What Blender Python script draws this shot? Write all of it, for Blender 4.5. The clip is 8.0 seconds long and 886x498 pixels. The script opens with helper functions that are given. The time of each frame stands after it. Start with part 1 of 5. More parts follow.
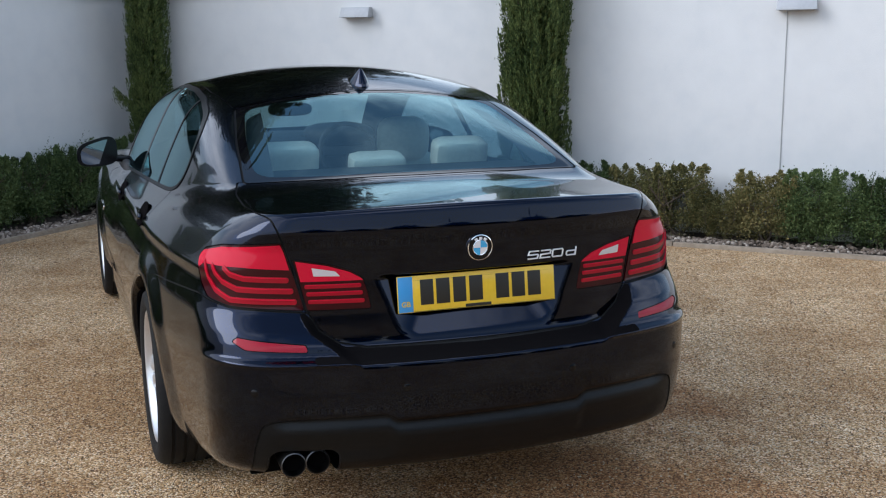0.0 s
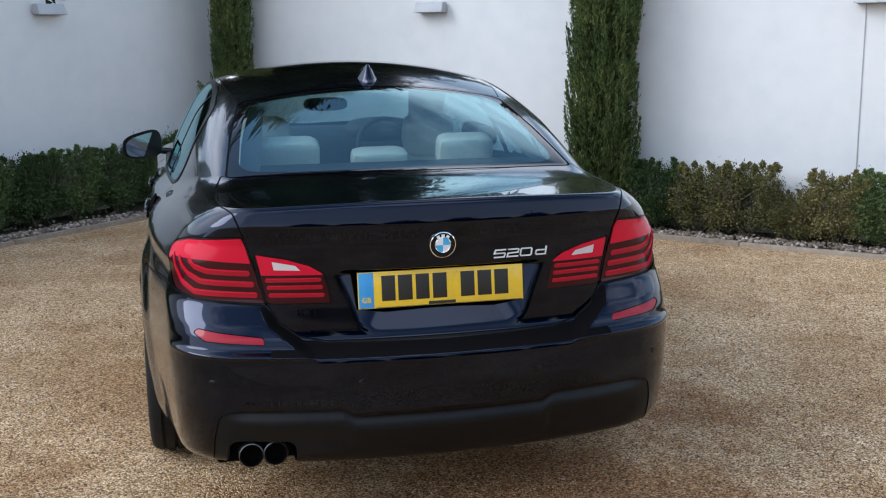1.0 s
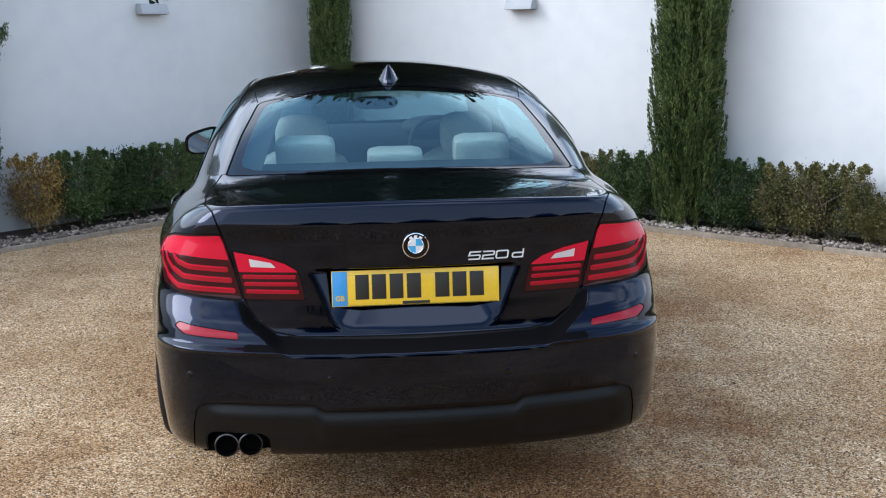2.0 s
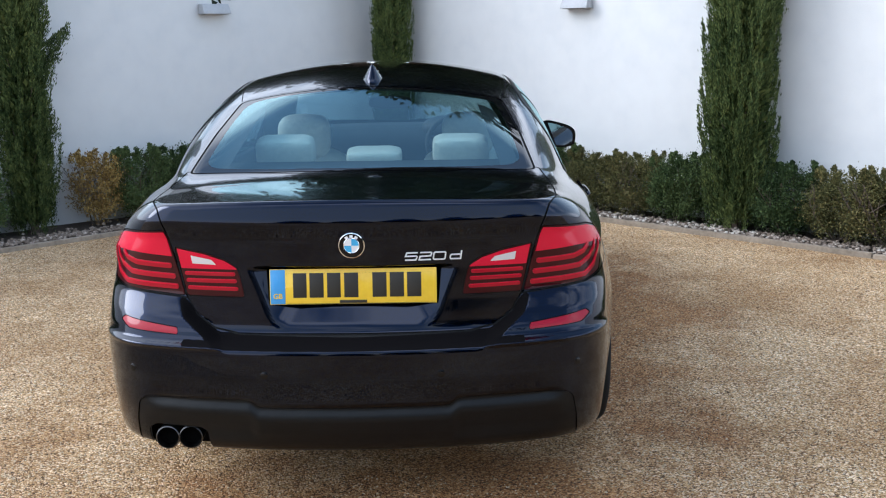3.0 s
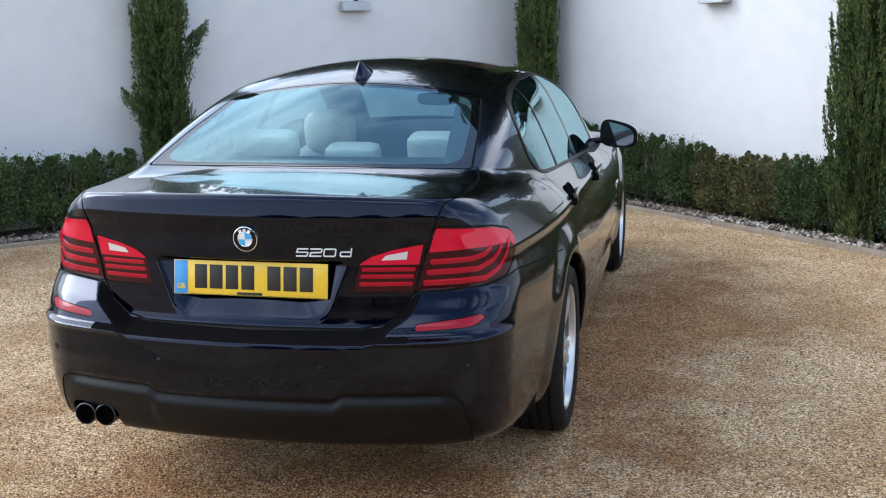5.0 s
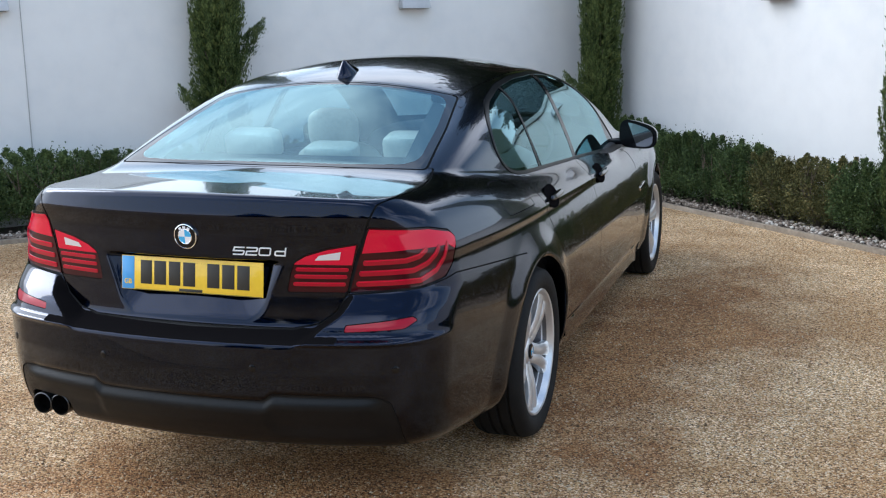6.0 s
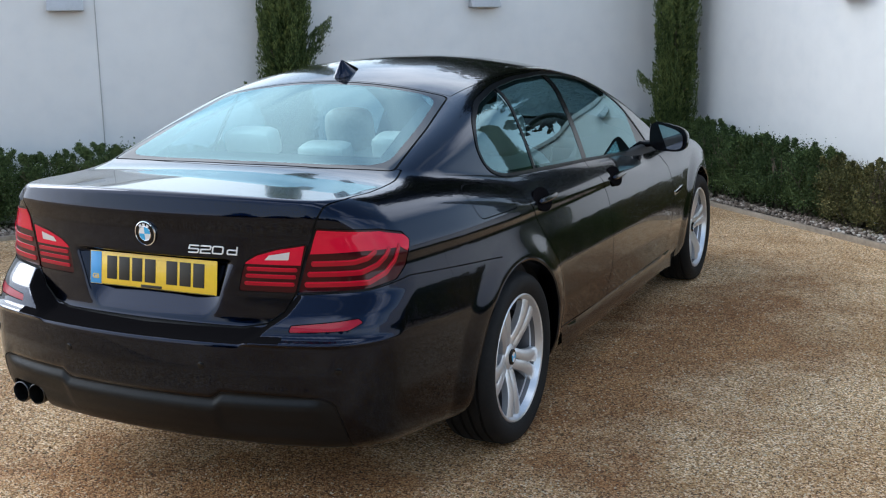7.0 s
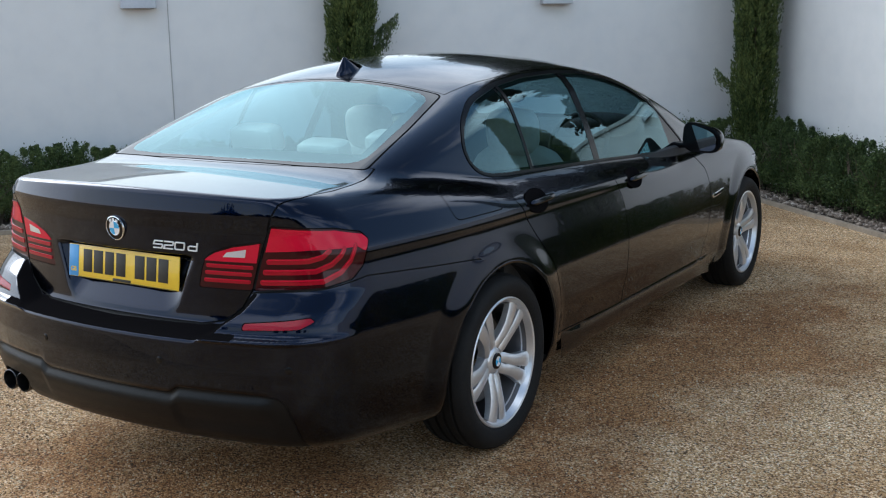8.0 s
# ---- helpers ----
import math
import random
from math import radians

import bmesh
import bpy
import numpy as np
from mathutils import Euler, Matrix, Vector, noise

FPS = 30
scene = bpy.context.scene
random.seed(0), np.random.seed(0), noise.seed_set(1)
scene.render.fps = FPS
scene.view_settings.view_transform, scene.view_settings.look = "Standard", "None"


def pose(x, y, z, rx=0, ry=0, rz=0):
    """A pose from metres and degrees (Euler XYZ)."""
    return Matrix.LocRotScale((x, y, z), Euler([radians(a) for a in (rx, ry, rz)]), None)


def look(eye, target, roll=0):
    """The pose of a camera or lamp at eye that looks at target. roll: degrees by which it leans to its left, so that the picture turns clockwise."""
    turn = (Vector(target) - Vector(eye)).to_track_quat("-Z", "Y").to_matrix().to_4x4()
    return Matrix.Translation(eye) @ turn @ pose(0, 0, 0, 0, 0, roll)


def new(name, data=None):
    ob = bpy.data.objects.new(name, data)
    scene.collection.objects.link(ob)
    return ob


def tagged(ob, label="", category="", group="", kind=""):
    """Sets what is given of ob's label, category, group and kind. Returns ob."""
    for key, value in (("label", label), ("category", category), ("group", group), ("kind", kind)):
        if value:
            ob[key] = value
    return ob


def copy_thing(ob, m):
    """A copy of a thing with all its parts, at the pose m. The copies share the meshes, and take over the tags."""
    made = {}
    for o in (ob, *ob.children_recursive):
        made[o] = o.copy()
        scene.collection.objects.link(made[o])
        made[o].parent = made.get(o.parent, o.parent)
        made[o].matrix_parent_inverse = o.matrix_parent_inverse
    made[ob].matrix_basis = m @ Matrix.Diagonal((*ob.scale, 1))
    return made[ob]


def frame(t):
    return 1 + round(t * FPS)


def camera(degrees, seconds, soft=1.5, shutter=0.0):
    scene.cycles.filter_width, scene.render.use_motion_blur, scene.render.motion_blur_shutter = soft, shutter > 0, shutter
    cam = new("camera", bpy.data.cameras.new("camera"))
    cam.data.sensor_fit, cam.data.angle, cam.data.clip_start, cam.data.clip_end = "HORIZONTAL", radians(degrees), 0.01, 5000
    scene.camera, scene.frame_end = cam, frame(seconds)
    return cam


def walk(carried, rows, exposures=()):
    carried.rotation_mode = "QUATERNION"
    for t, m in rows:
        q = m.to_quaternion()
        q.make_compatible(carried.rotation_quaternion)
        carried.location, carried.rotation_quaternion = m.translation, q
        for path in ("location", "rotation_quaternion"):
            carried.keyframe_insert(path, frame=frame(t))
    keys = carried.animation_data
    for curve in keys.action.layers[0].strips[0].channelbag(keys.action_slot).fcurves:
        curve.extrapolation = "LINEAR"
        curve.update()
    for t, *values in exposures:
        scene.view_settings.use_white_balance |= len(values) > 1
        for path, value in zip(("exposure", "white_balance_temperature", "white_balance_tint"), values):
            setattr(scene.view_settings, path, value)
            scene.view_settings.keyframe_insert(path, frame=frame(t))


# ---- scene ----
cam = camera(43.9, 8.0, soft=1.15)
PATH = [
    (0, (-1.239, -2.926, 1.534), (-0.56, -1.082, 1.162), -0.4),
    (0.5, (-1.005, -3.017, 1.532), (-0.434, -1.137, 1.157), -0.5),
    (1, (-0.766, -3.061, 1.538), (-0.305, -1.152, 1.157), -0.5),
    (1.5, (-0.51, -3.136, 1.544), (-0.172, -1.202, 1.162), -0.6),
    (1.7, (-0.41, -3.161, 1.55), (-0.13, -1.219, 1.166), -0.7),
    (2.8, (0.168, -3.189, 1.563), (0.209, -1.228, 1.172), -0.7),
    (3, (0.281, -3.202, 1.558), (0.281, -1.24, 1.17), -0.8),
    (3.5, (0.55, -3.182, 1.542), (0.44, -1.224, 1.153), -0.8),
    (4, (0.819, -3.154, 1.561), (0.598, -1.205, 1.17), -0.9),
    (4.2, (0.944, -3.138, 1.565), (0.684, -1.195, 1.172), -0.9),
    (5.3, (1.516, -2.99, 1.539), (1.013, -1.094, 1.15), -0.9),
    (5.5, (1.622, -2.953, 1.537), (1.086, -1.066, 1.146), -0.9),
    (6, (1.894, -2.852, 1.548), (1.25, -1.0, 1.156), -0.9),
    (6.5, (2.124, -2.728, 1.543), (1.368, -0.918, 1.15), -1.0),
    (7, (2.371, -2.612, 1.547), (1.522, -0.844, 1.155), -0.9),
    (7.5, (2.599, -2.47, 1.547), (1.65, -0.754, 1.155), -1.0),
    (8, (2.784, -2.318, 1.541), (1.744, -0.656, 1.147), -0.9),
]
walk(cam, [(t, look(eye, target, roll)) for t, eye, target, roll in PATH],
     exposures=[(0.0, 0.13, 5790, 10), (1.5, 0.47, 5790, 10), (3.5, 0.70, 5810, 10), (6.0, 0.68, 5850, 9), (7.0, 0.47, 5860, 8), (8.0, 0.26, 5880, 7)])

# ---- light ----
SUN_DIR = Vector((-0.85, 0.04, 0.53)).normalized()
world = bpy.data.worlds.new("sky")
scene.world = world
world.use_nodes = True
wn, wl = world.node_tree.nodes, world.node_tree.links
wn.clear()
sky = wn.new("ShaderNodeTexSky")
sky.sky_type, sky.sun_disc = "NISHITA", False
sky.sun_elevation = math.asin(SUN_DIR.z)
sky.sun_rotation = math.atan2(SUN_DIR.x, SUN_DIR.y)
sky.air_density, sky.dust_density, sky.ozone_density = 1.8, 2.6, 4.5
coord = wn.new("ShaderNodeTexCoord")
cmap = wn.new("ShaderNodeMapping")
cmap.inputs["Scale"].default_value, cmap.inputs["Location"].default_value = (1.2, 1.2, 2.4), (7.29, 23.69, 35.1)
cloud = wn.new("ShaderNodeTexNoise")
cloud.inputs["Scale"].default_value, cloud.inputs["Detail"].default_value, cloud.inputs["Roughness"].default_value = 1.3, 6.0, 0.55
cramp = wn.new("ShaderNodeValToRGB")
cramp.color_ramp.elements[0].position, cramp.color_ramp.elements[1].position = 0.47, 0.62
cramp.color_ramp.elements[0].color = (0.0, 0.0, 0.0, 1)
cmix = wn.new("ShaderNodeMixRGB")
cmix.inputs[2].default_value = (10.6, 10.9, 11.4, 1)
back = wn.new("ShaderNodeBackground")
back.inputs["Strength"].default_value = 0.15
wout = wn.new("ShaderNodeOutputWorld")
wl.new(coord.outputs["Generated"], cmap.inputs["Vector"])
wl.new(cmap.outputs["Vector"], cloud.inputs["Vector"])
# the thin cloud that veils the sun is densest round it
toward = wn.new("ShaderNodeVectorMath")
toward.operation, toward.inputs[1].default_value = "DOT_PRODUCT", SUN_DIR
wl.new(coord.outputs["Generated"], toward.inputs[0])
veil = wn.new("ShaderNodeMapRange")
veil.interpolation_type = "SMOOTHSTEP"
veil.inputs["From Min"].default_value, veil.inputs["From Max"].default_value = 0.62, 0.95
veil.inputs["To Max"].default_value = 0.20
wl.new(toward.outputs["Value"], veil.inputs["Value"])
dense = wn.new("ShaderNodeMath")
dense.operation = "ADD"
wl.new(cloud.outputs["Fac"], dense.inputs[0])
wl.new(veil.outputs["Result"], dense.inputs[1])
wl.new(dense.outputs[0], cramp.inputs["Fac"])
# the sky whitens towards the horizon
sepd = wn.new("ShaderNodeSeparateXYZ")
wl.new(coord.outputs["Generated"], sepd.inputs[0])
haze = wn.new("ShaderNodeMapRange")
haze.interpolation_type = "SMOOTHSTEP"
haze.inputs["From Min"].default_value, haze.inputs["From Max"].default_value = 0.0, 0.52
haze.inputs["To Min"].default_value, haze.inputs["To Max"].default_value = 0.66, 0.03
wl.new(sepd.outputs["Z"], haze.inputs["Value"])
cover = wn.new("ShaderNodeMath")
cover.operation = "MAXIMUM"
wl.new(cramp.outputs["Color"], cover.inputs[0])
wl.new(haze.outputs["Result"], cover.inputs[1])
wl.new(cover.outputs[0], cmix.inputs[0])
wl.new(sky.outputs["Color"], cmix.inputs[1])
wl.new(cmix.outputs["Color"], back.inputs["Color"])
wl.new(back.outputs["Background"], wout.inputs["Surface"])
sun = new("sun", bpy.data.lights.new("sun", "SUN"))
sun.data.energy, sun.data.angle, sun.data.color = 1.35, radians(30), (1.0, 0.96, 0.90)
sun.matrix_world = look(SUN_DIR * 30, (0, 0, 0))

# ---- materials ----
def principled(name, color, rough=0.5, metal=0.0, coat=0.0, **extra):
    m = bpy.data.materials.new(name)
    m.use_nodes = True
    b = m.node_tree.nodes["Principled BSDF"]
    b.inputs["Base Color"].default_value = (*color, 1)
    b.inputs["Roughness"].default_value, b.inputs["Metallic"].default_value = rough, metal
    b.inputs["Coat Weight"].default_value, b.inputs["Coat Roughness"].default_value = coat, 0.02
    for key, value in extra.items():
        b.inputs[key.replace("_", " ")].default_value = value
    return m


def varied(m, colors, scale, detail=6.0, bump=0.0, bump_scale=None, island=0.0, per_object=0.0, rough=None, where="Object"):
    """Two noises, coarse and fine, drive the colour between several tones; a finer one gives relief."""
    n, l = m.node_tree.nodes, m.node_tree.links
    b = n["Principled BSDF"]
    tc = n.new("ShaderNodeTexCoord")
    big, fine = n.new("ShaderNodeTexNoise"), n.new("ShaderNodeTexNoise")
    for node, sc in ((big, scale), (fine, scale * 7.3)):
        node.inputs["Scale"].default_value, node.inputs["Detail"].default_value = sc, detail
        l.new(tc.outputs[where], node.inputs["Vector"])
    add = n.new("ShaderNodeMath")
    add.operation = "ADD"
    l.new(big.outputs["Fac"], add.inputs[0])
    l.new(fine.outputs["Fac"], add.inputs[1])
    half = n.new("ShaderNodeMath")
    half.operation, half.inputs[1].default_value = "MULTIPLY", 0.5
    l.new(add.outputs[0], half.inputs[0])
    value = half
    for source, amount in (("ISLAND", island), ("OBJECT", per_object)):
        if amount:
            rnd = n.new("ShaderNodeNewGeometry").outputs["Random Per Island"] if source == "ISLAND" else n.new("ShaderNodeObjectInfo").outputs["Random"]
            mul = n.new("ShaderNodeMath")
            mul.operation, mul.inputs[1].default_value, mul.inputs[2].default_value = "MULTIPLY_ADD", amount, -amount / 2
            l.new(rnd, mul.inputs[0])
            s = n.new("ShaderNodeMath")
            s.operation = "ADD"
            l.new(mul.outputs[0], s.inputs[0])
            l.new(value.outputs[0], s.inputs[1])
            value = s
    ramp = n.new("ShaderNodeValToRGB")
    while len(ramp.color_ramp.elements) < len(colors):
        ramp.color_ramp.elements.new(0.5)
    for i, c in enumerate(colors):
        ramp.color_ramp.elements[i].position = 0.3 + 0.4 * i / max(1, len(colors) - 1)
        ramp.color_ramp.elements[i].color = (*c, 1)
    l.new(value.outputs[0], ramp.inputs["Fac"])
    l.new(ramp.outputs["Color"], b.inputs["Base Color"])
    if bump:
        bn = n.new("ShaderNodeTexNoise")
        bn.inputs["Scale"].default_value, bn.inputs["Detail"].default_value = bump_scale or scale * 20, 4
        l.new(tc.outputs[where], bn.inputs["Vector"])
        bp = n.new("ShaderNodeBump")
        bp.inputs["Strength"].default_value, bp.inputs["Distance"].default_value = bump, 0.01
        l.new(bn.outputs["Fac"], bp.inputs["Height"])
        l.new(bp.outputs["Normal"], b.inputs["Normal"])
    return m


PAINT = principled("black_blue_paint", (0.0009, 0.0044, 0.0175), 0.20, 1.0, 1.0, Coat_IOR=1.36)
GAP = principled("panel_gap_rubber", (0.006, 0.006, 0.006), 0.9)
PLASTIC = varied(principled("grey_bumper_plastic", (0.006, 0.0065, 0.007), 0.30, Specular_IOR_Level=0.2), [(0.004, 0.0045, 0.005), (0.008, 0.0085, 0.009)], 9, bump=0.15, bump_scale=900)
TRIM = principled("satin_black_trim", (0.004, 0.004, 0.005), 0.18, Specular_IOR_Level=0.3)
SEAL = principled("matt_black_window_seal", (0.0025, 0.0025, 0.003), 0.3, Specular_IOR_Level=0.2)
# black without gloss: stands for shade on the bumper shelf and in the grip cups
SHADE_BLACK = principled("black_sill_plastic", (0.007, 0.0065, 0.007), 0.35, Specular_IOR_Level=0.0)
FRIT = principled("black_glass_border", (0.003, 0.003, 0.004), 0.02, Specular_IOR_Level=0.5)
CHROME = principled("chrome", (0.85, 0.86, 0.88), 0.08, 1.0)
SATIN = principled("satin_chrome", (0.9, 0.91, 0.92), 0.35, 0.45)
STEEL = principled("brushed_exhaust_steel", (0.10, 0.10, 0.10), 0.35, 1.0)
BLACK = principled("soot_black", (0.003, 0.003, 0.003), 0.95, Specular_IOR_Level=0.05)
# darker copy of the silver alloy, coloured for the shade inside the rim
ALLOY_SHADED = principled("dark_alloy_barrel", (0.16, 0.16, 0.17), 0.45, 0.75)
ALLOY = varied(principled("silver_alloy", (0.7, 0.71, 0.73), 0.3, 0.7, 0.4), [(0.66, 0.67, 0.69), (0.76, 0.77, 0.79)], 14)
BRAKE = principled("grey_brake_steel", (0.2, 0.19, 0.18), 0.4, 0.9)
RUBBER = varied(principled("tyre_rubber", (0.012, 0.012, 0.013), 0.75, Specular_IOR_Level=0.3), [(0.004, 0.004, 0.0045), (0.010, 0.0095, 0.009)], 12, bump=0.2, bump_scale=300)
LENS = principled("red_lamp_lens", (0.58, 0.005, 0.030), 0.25, 0.0, 0.6, Coat_IOR=1.4, Specular_IOR_Level=0.1)
LENS_DARK = principled("dark_red_lamp_body", (0.035, 0.0005, 0.003), 0.3, 0.0, 0.6, Coat_IOR=1.4, Specular_IOR_Level=0.1)
LENS_BAR = principled("bright_red_light_bar", (0.34, 0.003, 0.015), 0.3, 0.0, 0.6, Coat_IOR=1.4, Specular_IOR_Level=0.1)
LENS_CLEAR = principled("clear_reversing_lens", (0.6, 0.54, 0.54), 0.2, 0.0, 1.0)
REFLECTOR = principled("red_reflector", (0.30, 0.004, 0.018), 0.3, 0.0, 0.6, Coat_IOR=1.4, Specular_IOR_Level=0.1)
LEATHER = varied(principled("cream_leather", (0.62, 0.58, 0.5), 0.5), [(0.55, 0.52, 0.45), (0.7, 0.66, 0.58)], 8, bump=0.2, bump_scale=250)
CABIN = varied(principled("dark_cabin_trim", (0.02, 0.02, 0.022), 0.7), [(0.014, 0.014, 0.016), (0.03, 0.03, 0.032)], 6)
HEADLINER = principled("grey_headliner", (0.3, 0.3, 0.3), 0.9)
YELLOW = varied(principled("reflective_yellow_plate", (0.85, 0.55, 0.02), 0.35, 0.0, 0.6), [(0.80, 0.50, 0.015), (0.88, 0.58, 0.03)], 10)
BLUE = principled("blue_plate_band", (0.06, 0.32, 0.68), 0.4, 0.0, 0.5)
INK = principled("black_plate_ink", (0.02, 0.017, 0.012), 0.5)
EMBLEM_BLUE = principled("emblem_blue", (0.06, 0.42, 0.75), 0.25, 0.0, 0.8)
EMBLEM_WHITE = principled("emblem_white", (0.8, 0.8, 0.8), 0.25, 0.0, 0.8)
MIRROR = principled("mirror_glass", (0.8, 0.85, 0.86), 0.02, 1.0)


def tinted_glass(name, color):
    """Car glass: it lets light straight through, tinted, with a mirror-like gloss on top."""
    m = bpy.data.materials.new(name)
    m.use_nodes = True
    n, l = m.node_tree.nodes, m.node_tree.links
    n.clear()
    clear, gloss = n.new("ShaderNodeBsdfTransparent"), n.new("ShaderNodeBsdfGlossy")
    clear.inputs["Color"].default_value = (*color, 1)
    gloss.inputs["Roughness"].default_value, gloss.inputs["Color"].default_value = 0.01, (0.66, 0.95, 1.0, 1)
    weight, mix, out = n.new("ShaderNodeLayerWeight"), n.new("ShaderNodeMixShader"), n.new("ShaderNodeOutputMaterial")
    weight.inputs["Blend"].default_value = 0.5
    steep, share = n.new("ShaderNodeMath"), n.new("ShaderNodeMath")
    steep.operation, steep.inputs[1].default_value = "POWER", 3.6
    share.operation, share.inputs[1].default_value, share.inputs[2].default_value = "MULTIPLY_ADD", 0.92, 0.075
    l.new(weight.outputs["Facing"], steep.inputs[0])
    l.new(steep.outputs[0], share.inputs[0])
    l.new(share.outputs[0], mix.inputs[0])
    l.new(clear.outputs[0], mix.inputs[1])
    l.new(gloss.outputs[0], mix.inputs[2])
    l.new(mix.outputs[0], out.inputs["Surface"])
    return m


GLASS = tinted_glass("green_tinted_glass", (0.56, 0.73, 0.75))
SIDE_TINT = tinted_glass("dark_tinted_side_glass", (0.36, 0.50, 0.55))
WALL = varied(principled("white_render", (0.78, 0.79, 0.8), 0.9), [(0.64, 0.65, 0.66), (0.70, 0.70, 0.70), (0.735, 0.735, 0.73)], 0.7, bump=0.12, bump_scale=160)
COPING = varied(principled("grey_coping", (0.4, 0.4, 0.4), 0.8), [(0.33, 0.33, 0.33), (0.46, 0.46, 0.45)], 3)
LAMP_GREY = varied(principled("pale_grey_lamp_paint", (0.42, 0.43, 0.45), 0.5), [(0.38, 0.39, 0.41), (0.46, 0.47, 0.49)], 6)
KERB = varied(principled("weathered_edging", (0.3, 0.26, 0.22), 0.9), [(0.19, 0.15, 0.11), (0.29, 0.235, 0.175), (0.38, 0.315, 0.245)], 5, bump=0.4, bump_scale=90, per_object=0.1)
SOIL = varied(principled("dark_soil", (0.05, 0.035, 0.025), 0.95), [(0.025, 0.018, 0.013), (0.07, 0.05, 0.035)], 6, bump=0.6, bump_scale=60)
PEBBLE = varied(principled("pale_pebbles", (0.5, 0.48, 0.46), 0.8), [(0.17, 0.13, 0.10), (0.40, 0.33, 0.27), (0.64, 0.59, 0.52)], 8, island=0.5, per_object=0.5)
GRAVEL = bpy.data.materials.new("golden_gravel")
STONE = varied(principled("gravel_stone", (0.35, 0.27, 0.18), 0.85), [(0.12, 0.066, 0.027), (0.34, 0.215, 0.095), (0.48, 0.34, 0.18), (0.62, 0.50, 0.34)], 3, island=0.75)
BARK = varied(principled("grey_brown_bark", (0.12, 0.09, 0.07), 0.95), [(0.06, 0.045, 0.035), (0.17, 0.13, 0.1)], 12, bump=0.6, bump_scale=60)
LEAF_BOX = varied(principled("box_hedge_leaves", (0.05, 0.08, 0.03), 0.55, Specular_IOR_Level=0.15), [(0.026, 0.046, 0.016), (0.068, 0.105, 0.036), (0.14, 0.18, 0.065)], 3, island=0.35, per_object=0.25)
LEAF_OLIVE = varied(principled("olive_hedge_leaves", (0.07, 0.08, 0.03), 0.6, Specular_IOR_Level=0.15), [(0.055, 0.06, 0.022), (0.14, 0.135, 0.05), (0.26, 0.21, 0.085)], 3, island=0.4, per_object=0.2)
LEAF_GOLD = varied(principled("dry_golden_leaves", (0.3, 0.2, 0.06), 0.7, Specular_IOR_Level=0.15), [(0.13, 0.08, 0.026), (0.30, 0.19, 0.062), (0.50, 0.36, 0.12)], 3, island=0.5)
LEAF_CYPRESS = varied(principled("cypress_foliage", (0.05, 0.07, 0.03), 0.6, Specular_IOR_Level=0.15), [(0.020, 0.036, 0.012), (0.070, 0.105, 0.034), (0.17, 0.20, 0.065)], 2, island=0.35, per_object=0.1)
LEAF_DARK = varied(principled("dark_evergreen_leaves", (0.02, 0.03, 0.015), 0.7, Specular_IOR_Level=0.15), [(0.008, 0.013, 0.006), (0.03, 0.042, 0.02)], 1, island=0.3)


